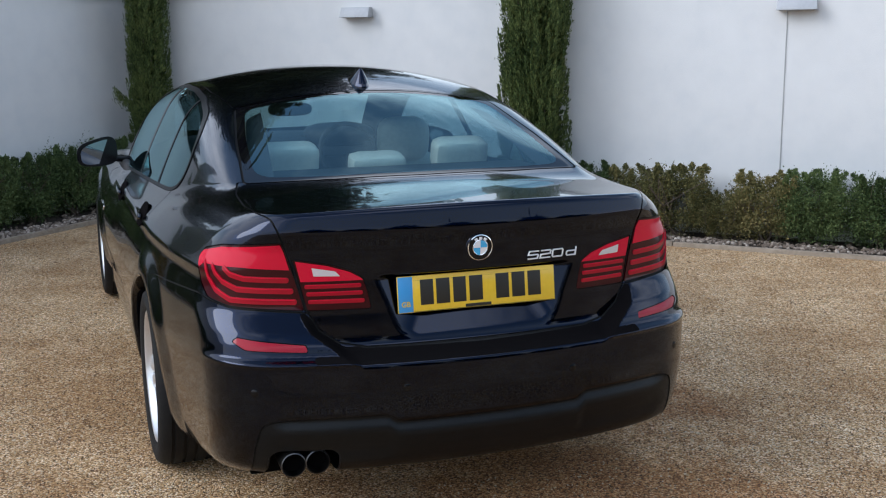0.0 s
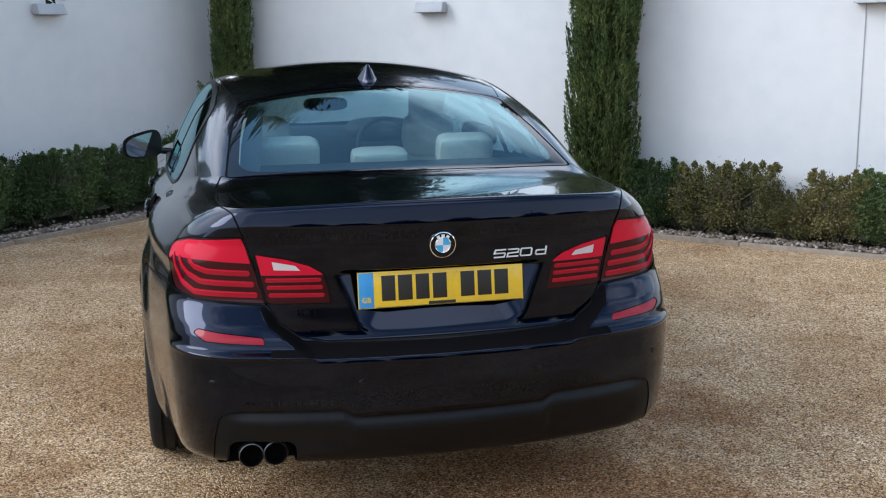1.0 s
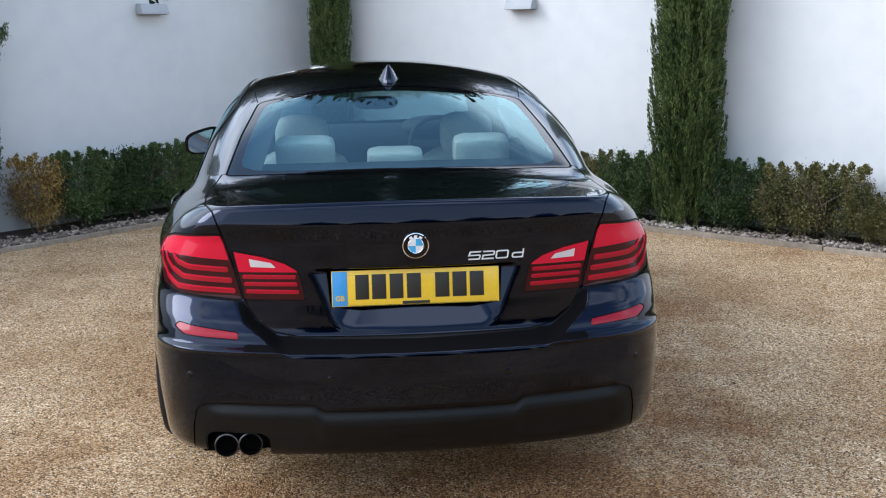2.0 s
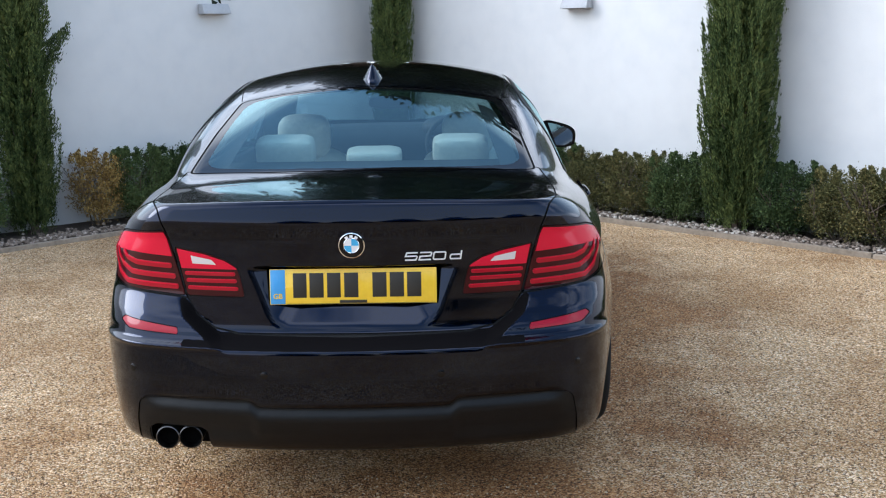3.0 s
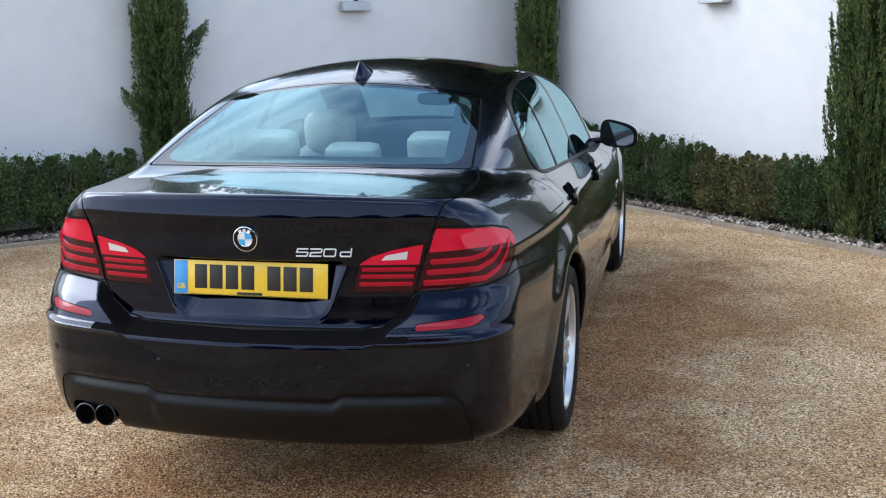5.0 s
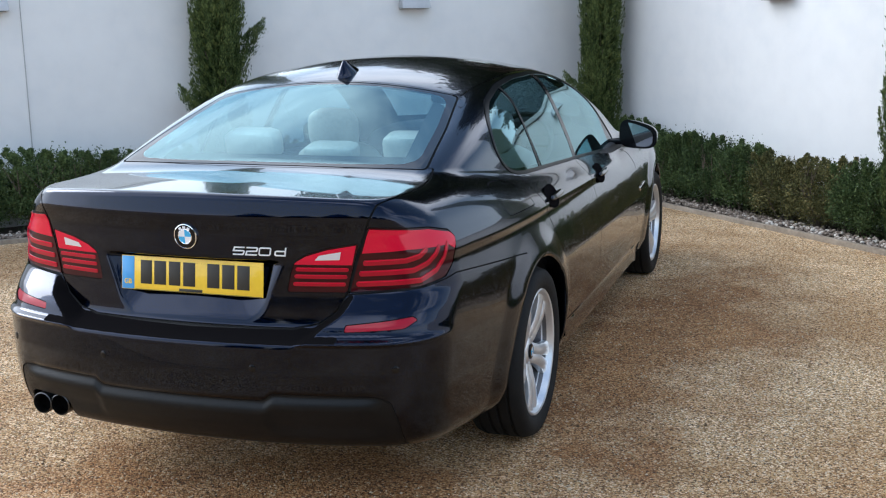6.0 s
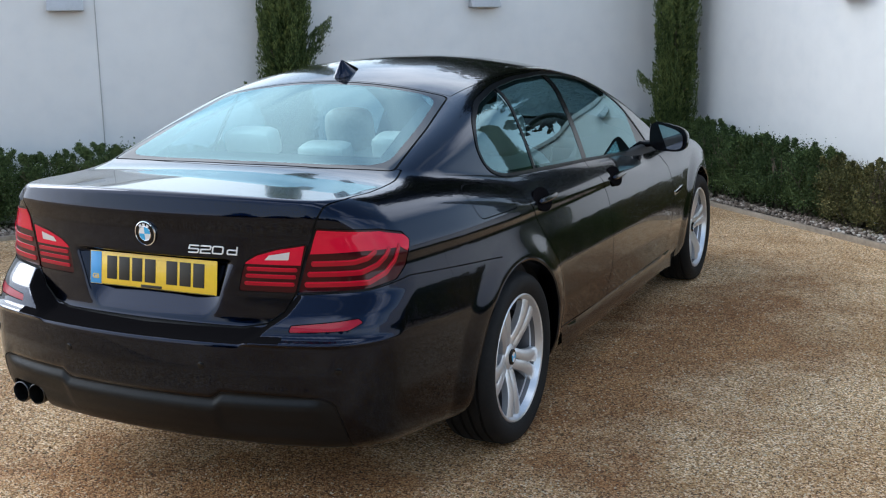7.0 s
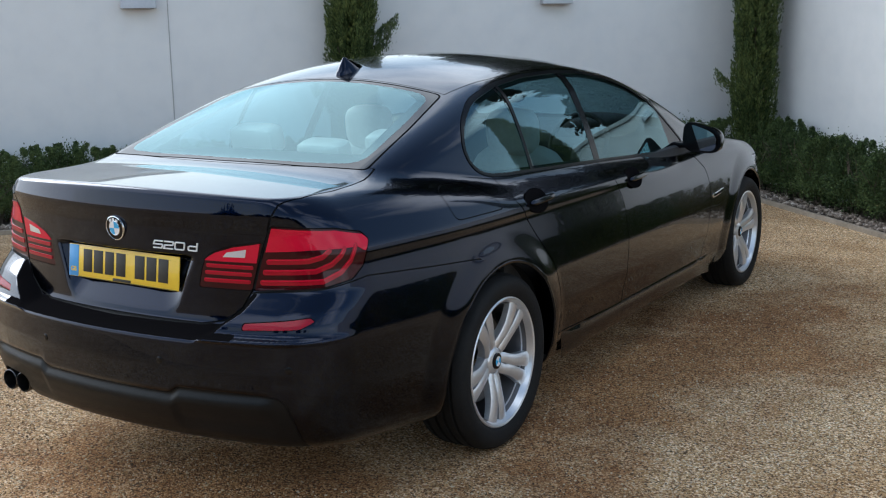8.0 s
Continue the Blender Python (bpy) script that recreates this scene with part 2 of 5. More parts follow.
def gravel_material():
    m = GRAVEL
    m.use_nodes = True
    n, l = m.node_tree.nodes, m.node_tree.links
    b = n["Principled BSDF"]
    b.inputs["Roughness"].default_value = 0.85
    tc = n.new("ShaderNodeTexCoord")
    vor = n.new("ShaderNodeTexVoronoi")
    vor.inputs["Scale"].default_value = 165
    l.new(tc.outputs["Object"], vor.inputs["Vector"])
    sep = n.new("ShaderNodeSeparateColor")
    l.new(vor.outputs["Color"], sep.inputs[0])
    ramp = n.new("ShaderNodeValToRGB")
    for p, c in ((0.22, (0.26, 0.15, 0.063)), (0.5, (0.50, 0.33, 0.163)), (0.74, (0.68, 0.50, 0.30))):
        e = ramp.color_ramp.elements.new(p)
        e.color = (*c, 1)
    ramp.color_ramp.elements[0].color = (0.06, 0.038, 0.020, 1)
    ramp.color_ramp.elements[-1].color = (0.93, 0.87, 0.75, 1)
    l.new(sep.outputs[0], ramp.inputs["Fac"])
    # damp, rusty patches some metres wide, paler worn tracks between them
    shift = n.new("ShaderNodeMapping")
    shift.inputs["Location"].default_value = (3.1, 7.4, 0.0)
    l.new(tc.outputs["Object"], shift.inputs["Vector"])
    patch = n.new("ShaderNodeTexNoise")
    patch.inputs["Scale"].default_value, patch.inputs["Detail"].default_value, patch.inputs["Roughness"].default_value = 0.8, 10, 0.74
    l.new(shift.outputs["Vector"], patch.inputs["Vector"])
    pr = n.new("ShaderNodeValToRGB")
    pr.color_ramp.elements[0].position, pr.color_ramp.elements[1].position = 0.39, 0.60
    pr.color_ramp.elements[0].color, pr.color_ramp.elements[1].color = (0.82, 0.65, 0.46, 1), (1.32, 1.25, 1.14, 1)
    l.new(patch.outputs["Fac"], pr.inputs["Fac"])
    mul = n.new("ShaderNodeMixRGB")
    mul.blend_type = "MULTIPLY"
    mul.inputs[0].default_value = 1
    l.new(ramp.outputs["Color"], mul.inputs[1])
    l.new(pr.outputs["Color"], mul.inputs[2])
    # two rusty stains beside and behind the car, its soft shade painted into them
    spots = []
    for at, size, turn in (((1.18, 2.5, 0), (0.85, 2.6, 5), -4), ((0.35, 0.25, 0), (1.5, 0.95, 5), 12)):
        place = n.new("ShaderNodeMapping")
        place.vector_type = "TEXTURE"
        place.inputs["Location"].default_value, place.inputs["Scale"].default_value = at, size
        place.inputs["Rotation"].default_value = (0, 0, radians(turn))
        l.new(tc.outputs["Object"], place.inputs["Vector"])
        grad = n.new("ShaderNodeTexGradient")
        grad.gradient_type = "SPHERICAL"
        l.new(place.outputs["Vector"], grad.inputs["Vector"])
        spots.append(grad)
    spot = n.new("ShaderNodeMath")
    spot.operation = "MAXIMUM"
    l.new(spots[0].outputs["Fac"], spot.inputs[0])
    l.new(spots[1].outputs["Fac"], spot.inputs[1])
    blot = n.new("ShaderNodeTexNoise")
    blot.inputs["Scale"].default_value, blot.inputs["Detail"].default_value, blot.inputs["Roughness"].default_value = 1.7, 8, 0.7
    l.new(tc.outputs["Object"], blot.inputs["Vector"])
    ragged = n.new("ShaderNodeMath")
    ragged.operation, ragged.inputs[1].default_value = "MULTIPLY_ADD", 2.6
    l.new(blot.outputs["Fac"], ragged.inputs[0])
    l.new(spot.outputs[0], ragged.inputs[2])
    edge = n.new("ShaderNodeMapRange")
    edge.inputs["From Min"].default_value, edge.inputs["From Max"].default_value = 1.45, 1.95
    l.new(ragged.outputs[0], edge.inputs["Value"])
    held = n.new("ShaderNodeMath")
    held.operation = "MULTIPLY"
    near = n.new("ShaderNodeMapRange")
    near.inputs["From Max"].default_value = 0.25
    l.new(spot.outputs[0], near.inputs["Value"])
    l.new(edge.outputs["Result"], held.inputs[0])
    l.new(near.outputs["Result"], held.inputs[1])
    # rust and car shade together, multiplied into the gravel colour
    stain_shade = n.new("ShaderNodeMixRGB")
    stain_shade.blend_type = "MULTIPLY"
    stain_shade.inputs[2].default_value = (0.66, 0.49, 0.33, 1)
    l.new(held.outputs[0], stain_shade.inputs[0])
    l.new(mul.outputs["Color"], stain_shade.inputs[1])
    l.new(stain_shade.outputs["Color"], b.inputs["Base Color"])
    bump = n.new("ShaderNodeBump")
    bump.inputs["Strength"].default_value, bump.inputs["Distance"].default_value = 1.0, 0.008
    inv = n.new("ShaderNodeMath")
    inv.operation, inv.inputs[0].default_value = "SUBTRACT", 1.0
    l.new(vor.outputs["Distance"], inv.inputs[1])
    l.new(inv.outputs[0], bump.inputs["Height"])
    l.new(bump.outputs["Normal"], b.inputs["Normal"])


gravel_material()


# ---- mesh helpers ----
def thing(name, label, category, group="", kind=""):
    return tagged(new(name), label, category, group, kind)


def mesh_object(name, verts, faces, material, parent=None, label="", smooth=True, normals=None):
    me = bpy.data.meshes.new(name)
    me.from_pydata([tuple(map(float, v)) for v in verts], [], [tuple(map(int, t)) for t in faces])
    me.materials.append(material)
    if smooth:
        me.polygons.foreach_set("use_smooth", [True] * len(me.polygons))
    me.update()
    if normals is not None:
        me.normals_split_custom_set_from_vertices([tuple(map(float, q)) for q in normals])
    ob = new(name, me)
    ob.parent = parent
    ob.visible_shadow = material not in (GLASS, SIDE_TINT)
    if label:
        tagged(ob, label)
    return ob


def part(name, bm, material, parent=None, label="", smooth=True):
    me = bpy.data.meshes.new(name)
    bm.normal_update()
    bm.to_mesh(me)
    bm.free()
    me.materials.append(material)
    if smooth:
        me.polygons.foreach_set("use_smooth", [True] * len(me.polygons))
        me.set_sharp_from_angle(angle=radians(38))
    ob = new(name, me)
    ob.parent = parent
    if label:
        tagged(ob, label)
    return ob


def box(size, at=(0, 0, 0), bevel=0.0, turn=None, bm=None, segments=2):
    """A bevelled block, centred at a place."""
    out = bm or bmesh.new()
    piece = bmesh.new()
    bmesh.ops.create_cube(piece, size=1.0, matrix=Matrix.Diagonal((*size, 1)))
    if bevel:
        bmesh.ops.bevel(piece, geom=piece.edges[:], offset=bevel, segments=segments, profile=0.5, affect="EDGES")
    m = Matrix.Translation(at) @ (turn or Matrix())
    piece.transform(m)
    me = bpy.data.meshes.new("tmp")
    piece.to_mesh(me)
    piece.free()
    out.from_mesh(me)
    bpy.data.meshes.remove(me)
    return out


def revolve(profile, steps=48, bm=None, m=None):
    """Turns a profile of (radius, x) round the x axis."""
    out = bm or bmesh.new()
    rings = []
    for i in range(steps):
        a = 2 * math.pi * i / steps
        ring = [out.verts.new((m or Matrix()) @ Vector((x, r * math.cos(a), r * math.sin(a)))) for r, x in profile]
        rings.append(ring)
    for i in range(steps):
        p, q = rings[i], rings[(i + 1) % steps]
        for j in range(len(profile) - 1):
            out.faces.new((p[j], q[j], q[j + 1], p[j + 1]))
    return out


def superblob(size, at, power=2.6, turn=None, bm=None, steps=(28, 16)):
    """A cushion: a rounded box, fuller than an ellipsoid."""
    out = bm or bmesh.new()
    piece = bmesh.new()
    bmesh.ops.create_uvsphere(piece, u_segments=steps[0], v_segments=steps[1], radius=1)
    for v in piece.verts:
        n = (abs(v.co.x) ** power + abs(v.co.y) ** power + abs(v.co.z) ** power) ** (1 / power)
        v.co = Vector((v.co.x / n * size[0] / 2, v.co.y / n * size[1] / 2, v.co.z / n * size[2] / 2))
    piece.transform(Matrix.Translation(at) @ (turn or Matrix()))
    me = bpy.data.meshes.new("tmp")
    piece.to_mesh(me)
    piece.free()
    out.from_mesh(me)
    bpy.data.meshes.remove(me)
    return out


def stems(pairs, sides=5, bm=None):
    """Tapered limbs: pairs are (from, to, radius at the foot, radius at the tip)."""
    out = bm or bmesh.new()
    for a, b, r0, r1 in pairs:
        a, b = Vector(a), Vector(b)
        q = (b - a).to_track_quat("Z", "Y").to_matrix()
        lo, hi = [], []
        for k in range(sides):
            t = 2 * math.pi * k / sides
            d = q @ Vector((math.cos(t), math.sin(t), 0))
            lo.append(out.verts.new(a + d * r0))
            hi.append(out.verts.new(b + d * r1))
        for k in range(sides):
            out.faces.new((lo[k], lo[(k + 1) % sides], hi[(k + 1) % sides], hi[k]))
        out.faces.new(hi)
    return out

# ---- the car's form: smooth intersections of side, plan and end profiles ----
def curve(points, soft):
    """A soft curve through points (t, value), kinks rounded over about 'soft'."""
    t0, t1 = points[0][0], points[-1][0]
    step = min(0.004, (t1 - t0) / 200)
    xs = np.arange(t0 - 3 * soft - 0.1, t1 + 3 * soft + 0.1, step)
    px, py = [p[0] for p in points], [p[1] for p in points]
    s0, s1 = (py[1] - py[0]) / (px[1] - px[0]), (py[-1] - py[-2]) / (px[-1] - px[-2])
    ys = np.interp(xs, px, py)
    ys = np.where(xs < t0, py[0] + s0 * (xs - t0), np.where(xs > t1, py[-1] + s1 * (xs - t1), ys))
    if soft > 0:
        k = np.arange(-3 * soft, 3 * soft + step / 2, step)
        w = np.exp(-0.5 * (k / soft) ** 2)
        pad = len(k) // 2
        ext = np.concatenate((ys[0] + (ys[1] - ys[0]) * np.arange(-pad, 0), ys, ys[-1] + (ys[-1] - ys[-2]) * np.arange(1, pad + 1)))
        ys = np.convolve(ext, w / w.sum(), "valid")[: len(xs)]
    return lambda t: np.interp(t, xs, ys)


def smax(a, b, k):
    h = np.clip(0.5 + 0.5 * (a - b) / k, 0, 1)
    return b + (a - b) * h + k * h * (1 - h)


def step01(t, a, b):
    u = np.clip((t - a) / (b - a), 0, 1)
    return u * u * (3 - 2 * u)


SECTION = curve([(0.10, 0.82), (0.20, 0.865), (0.30, 0.898), (0.45, 0.918), (0.60, 0.924), (0.74, 0.907), (0.835, 0.884), (0.865, 0.893), (0.95, 0.842), (1.03, 0.785), (1.12, 0.70)], 0.014)
PLAN = curve([(-0.1, 0.78), (0.10, 0.835), (0.25, 0.885), (0.45, 0.92), (0.75, 0.968), (1.1, 0.995), (1.6, 1.0), (3.6, 0.995), (4.05, 0.985), (4.4, 0.955), (4.7, 0.89), (4.95, 0.80)], 0.09)
REAR = curve([(0.10, 0.15), (0.20, 0.10), (0.27, 0.052), (0.34, 0.018), (0.385, 0.002), (0.402, 0.003), (0.425, 0.016), (0.436, 0.007), (0.52, 0.0), (0.60, 0.003), (0.618, 0.009), (0.627, 0.084), (0.640, 0.100), (0.66, 0.105), (0.74, 0.112), (0.84, 0.118), (0.93, 0.120), (0.985, 0.106), (1.055, 0.122), (1.2, 0.19)], 0.0045)
REAR_PLAIN = curve([(0.10, 0.15), (0.20, 0.10), (0.27, 0.055), (0.34, 0.022), (0.40, 0.007), (0.45, 0.003), (0.52, 0.0)], 0.015)
FRONT = curve([(0.10, 4.70), (0.2, 4.80), (0.45, 4.90), (0.6, 4.905), (0.75, 4.86), (0.9, 4.72)], 0.03)
TOP = curve([(0.0, 1.050), (0.12, 1.056), (0.35, 1.064), (0.62, 1.070), (0.85, 1.060), (1.05, 1.035), (1.25, 1.005), (1.7, 0.985), (2.3, 0.955), (3.0, 0.915), (3.35, 0.93), (3.6, 0.955), (3.9, 0.945), (4.3, 0.885), (4.6, 0.815), (4.9, 0.71)], 0.05)
UNDER = curve([(0.0, 0.262), (0.25, 0.255), (0.6, 0.22), (1.0, 0.20), (3.9, 0.19), (4.6, 0.2), (4.9, 0.24)], 0.06)
ROOF = curve([(0.30, 0.945), (0.62, 1.075), (0.80, 1.150), (1.0, 1.232), (1.15, 1.290), (1.31, 1.350), (1.5, 1.397), (1.75, 1.427), (2.05, 1.434), (2.4, 1.420), (2.7, 1.382), (2.9, 1.325), (3.1, 1.255), (3.3, 1.178), (3.6, 1.055), (3.9, 0.93)], 0.07)
ROOF_CROWN = curve([(0.4, 0.02), (0.66, 0.04), (1.0, 0.13), (1.35, 0.22), (2.6, 0.22), (3.2, 0.12), (3.8, 0.08)], 0.1)
CABIN_PLAN = curve([(0.2, 0.63), (0.667, 0.695), (1.0, 0.755), (1.3, 0.79), (2.0, 0.805), (2.8, 0.785), (3.3, 0.745), (3.9, 0.69)], 0.1)
REAR_AXLE, FRONT_AXLE, HUB_Z = 1.107, 4.085, 0.326


def recess(x, z):
    """How deep the boot lid is drawn in round the number plate."""
    half = 0.322 - np.clip(0.845 - z, 0, 0.2) * 0.40
    edge = -smax(-(half - x), -(z - 0.662), 0.05)
    edge = -smax(-smax(edge, 0 * edge, 0.012), 0 * edge - 0.068, 0.016)
    return 0.52 * edge * step01(0.852 - z, 0.0, 0.014)


EAR = curve([(0.56, 0.0), (0.612, 0.0), (0.632, 0.072), (0.66, 0.074), (0.70, 0.051), (0.735, 0.018), (0.757, 0.0), (0.80, 0.0)], 0.006)
EAR_EDGE = curve([(0.60, 0.38), (0.655, 0.447), (0.695, 0.502), (0.757, 0.535), (0.80, 0.55)], 0.006)


def form(x, y, z):
    """Signed field of the whole body, negative inside."""
    x = np.abs(x)
    side = x - PLAN(y) * SECTION(z)
    # flares over the wheels
    for cy in (REAR_AXLE, FRONT_AXLE):
        r = np.hypot(y - cy, z - HUB_Z)
        side = side - 0.016 * step01(r, 0.50, 0.385) * step01(z, 0.1, 0.3)
    # door skins drawn in above the sill
    side = side + 0.008 * step01(z, 0.46, 0.36) * step01(z, 0.27, 0.33) * step01(y, 1.5, 1.65) * step01(y, 3.65, 3.45)
    zd = z - 0.020 * step01(x, 0.29, 0.33) * step01(z, 0.30, 0.36) * step01(z, 0.50, 0.46)   # the insert stands higher at its ends
    end = step01(x, 0.60, 0.68) * step01(z, 0.50, 0.47)      # past its ends the bumper runs down plain
    rear = REAR(zd) * (1 - end) + REAR_PLAIN(np.minimum(z, 0.52)) * end + 0.19 * x ** 2 + 0.10 * x ** 4 + recess(x, z) - EAR(z) * step01(x - EAR_EDGE(z), -0.005, 0.030) - y
    front = y - FRONT(z) + 0.22 * x ** 2 + 0.25 * x ** 4
    top = z - (TOP(y) - 0.055 * x ** 2)
    lip = step01(x, 0.72, 0.58) * step01(y, 0.42, 0.30)
    f = smax(smax(side, rear, 0.13), front, 0.22)
    f = smax(f, top, 0.085 - 0.068 * lip)
    f = smax(f, UNDER(y) - z, 0.05)
    roof = (z - (ROOF(y) - ROOF_CROWN(y) * x ** 2)) * 0.93
    flank = (x - (CABIN_PLAN(y) - 0.40 * (z - 1.0) - 0.34 * np.clip(z - 1.0, 0, 1) ** 2)) * 0.86
    cabin = smax(smax(smax(roof, flank, 0.075), 0.86 - z, 0.02), 0.45 - y, 0.02)
    f = -smax(-f, -cabin, 0.035)
    for cy in (REAR_AXLE, FRONT_AXLE):
        well = np.maximum(np.hypot(y - cy, z - HUB_Z) - 0.372, 0.60 - x)
        f = smax(f, -well, 0.012)
    return f


def gradient(p, e=0.003):
    g = np.empty_like(p)
    for i in range(3):
        d = np.zeros(3)
        d[i] = e
        g[:, i] = (form(*(p + d).T) - form(*(p - d).T)) / (2 * e)
    return g


def body_shell(h=0.0074):
    """Surface nets over the field, then every vertex drawn onto it. Returns points, normals, triangles."""
    nx, ny, nz = int(1.98 / h) // 2 * 2, int(5.06 / h), int(1.34 / h)
    gx = (np.arange(nx) - (nx - 1) / 2) * h
    gy = -0.06 + np.arange(ny) * h
    gz = 0.14 + np.arange(nz) * h
    f = np.empty((nx, ny, nz), np.float32)
    yy, zz = np.meshgrid(gy, gz, indexing="ij")
    for i in range(nx // 2):
        f[i] = f[nx - 1 - i] = form(np.full_like(yy, gx[i]), yy, zz)
    s = f < 0
    count = np.zeros((nx - 1, ny - 1, nz - 1), np.int8)
    corner = [(a, b, c) for a in (0, 1) for b in (0, 1) for c in (0, 1)]
    cut = lambda arr, a, b, c: arr[a : nx - 1 + a, b : ny - 1 + b, c : nz - 1 + c]
    for a, b, c in corner:
        count += cut(s, a, b, c)
    idx = np.argwhere((count > 0) & (count < 8))
    number = np.full(count.shape, -1, np.int32)
    number[tuple(idx.T)] = np.arange(len(idx))
    p = np.stack((gx[idx[:, 0]], gy[idx[:, 1]], gz[idx[:, 2]]), 1) + h / 2
    for _ in range(5):
        g = gradient(p)
        move = g * (form(*p.T) / np.maximum((g * g).sum(1), 0.05))[:, None]
        p -= np.clip(move, -h, h)
    g = gradient(p, 0.004)
    n = g / np.maximum(np.linalg.norm(g, axis=1), 1e-6)[:, None]
    tris = []
    for axis in range(3):
        o1, o2 = [(1, 2), (2, 0), (0, 1)][axis]
        sl0, sl1 = [slice(None)] * 3, [slice(None)] * 3
        sl0[axis], sl1[axis] = slice(0, -1), slice(1, None)
        e = np.argwhere(s[tuple(sl0)] != s[tuple(sl1)])
        e = e[(e[:, o1] > 0) & (e[:, o2] > 0) & (e[:, o1] < f.shape[o1] - 1) & (e[:, o2] < f.shape[o2] - 1)]
        flip = ~s[tuple(e.T)]
        quad = []
        for d1, d2 in ((0, 0), (1, 0), (1, 1), (0, 1)):
            c = e.copy()
            c[:, o1] -= d1
            c[:, o2] -= d2
            quad.append(number[tuple(c.T)])
        q = np.stack(quad, 1)
        q[flip] = q[flip][:, ::-1]
        short = np.linalg.norm(p[q[:, 0]] - p[q[:, 2]], axis=1) <= np.linalg.norm(p[q[:, 1]] - p[q[:, 3]], axis=1)
        for sel, (i, j) in ((short, ((0, 1, 2), (0, 2, 3))), (~short, ((0, 1, 3), (1, 2, 3)))):
            tris.append(q[sel][:, i])
            tris.append(q[sel][:, j])
    t = np.concatenate(tris)
    nn = np.cross(p[t[:, 1]] - p[t[:, 0]], p[t[:, 2]] - p[t[:, 0]])
    if (nn * n[t[:, 0]]).sum() < 0:
        t = t[:, ::-1]
    return p, n, t


def clip(sheet, d):
    """The piece of a sheet (points, normals, triangles) where the field d, given point by point, is negative."""
    p, n, t = sheet
    inside = d < 0
    k = inside[t].sum(1)
    keep = [t[k == 3]]
    extra_p, extra_n, base = [p], [n], len(p)
    for want in (1, 2):
        sel = t[k == want]
        if not len(sel):
            continue
        odd = inside[sel] if want == 1 else ~inside[sel]
        first = odd.argmax(1)
        rows = np.arange(len(sel))
        a, b, c = sel[rows, first], sel[rows, (first + 1) % 3], sel[rows, (first + 2) % 3]

        def between(i, j):
            u = (d[i] / (d[i] - d[j]))[:, None]
            return p[i] + (p[j] - p[i]) * u, n[i] + (n[j] - n[i]) * u

        for q, r in ((a, b), (a, c)):
            pos, nor = between(q, r)
            extra_p.append(pos)
            extra_n.append(nor)
        ab = base + np.arange(len(sel))
        ac = ab + len(sel)
        base += 2 * len(sel)
        if want == 1:
            keep.append(np.stack((a, ab, ac), 1))
        else:
            keep.append(np.stack((ab, b, c), 1))
            keep.append(np.stack((ab, c, ac), 1))
    p2, n2, t2 = np.concatenate(extra_p), np.concatenate(extra_n), np.concatenate(keep)
    key = np.round(p2 * 1e5).astype(np.int64)
    used, inv = np.unique(t2, return_inverse=True)
    key = key[used]
    _, first, back = np.unique(key, axis=0, return_index=True, return_inverse=True)
    t3 = back.reshape(-1)[inv.reshape(t2.shape)]
    t3 = t3[(t3[:, 0] != t3[:, 1]) & (t3[:, 1] != t3[:, 2]) & (t3[:, 0] != t3[:, 2])]
    n3 = n2[used][first]
    return p2[used][first], n3 / np.maximum(np.linalg.norm(n3, axis=1), 1e-6)[:, None], t3


def polygon(u, v, points, grow=0.0):
    """Signed distance to a polygon in the plane, negative inside."""
    best, inside = np.full(u.shape, 1e9), np.zeros(u.shape, bool)
    for (ax, ay), (bx, by) in zip(points, points[1:] + points[:1]):
        ex, ey = bx - ax, by - ay
        wx, wy = u - ax, v - ay
        k = np.clip((wx * ex + wy * ey) / (ex * ex + ey * ey + 1e-12), 0, 1)
        best = np.minimum(best, (wx - k * ex) ** 2 + (wy - k * ey) ** 2)
        crosses = (ay > v) != (by > v)
        inside ^= crosses & (u < ax + (v - ay) * ex / (ey if abs(ey) > 1e-9 else 1e-9))
    return np.where(inside, -1, 1) * np.sqrt(best) - grow


def rounded(points, r=0.02, steps=4):
    """The polygon with its corners rounded off."""
    out = []
    m = len(points)
    for i in range(m):
        p, a, b = Vector(points[i]), Vector(points[i - 1]), Vector(points[(i + 1) % m])
        da, db = min(r, (a - p).length * 0.45), min(r, (b - p).length * 0.45)
        s, e = p + (a - p).normalized() * da, p + (b - p).normalized() * db
        for k in range(steps + 1):
            u = k / steps
            out.append(tuple(s * (1 - u) ** 2 + p * 2 * u * (1 - u) + e * u * u))
    return out


def take(sheet, field, gap=0.0025):
    """Cuts a panel out of a sheet: the panel, and what is left beyond the gap."""
    d = field(sheet[0])
    return clip(sheet, d + gap), clip(sheet, gap - d)


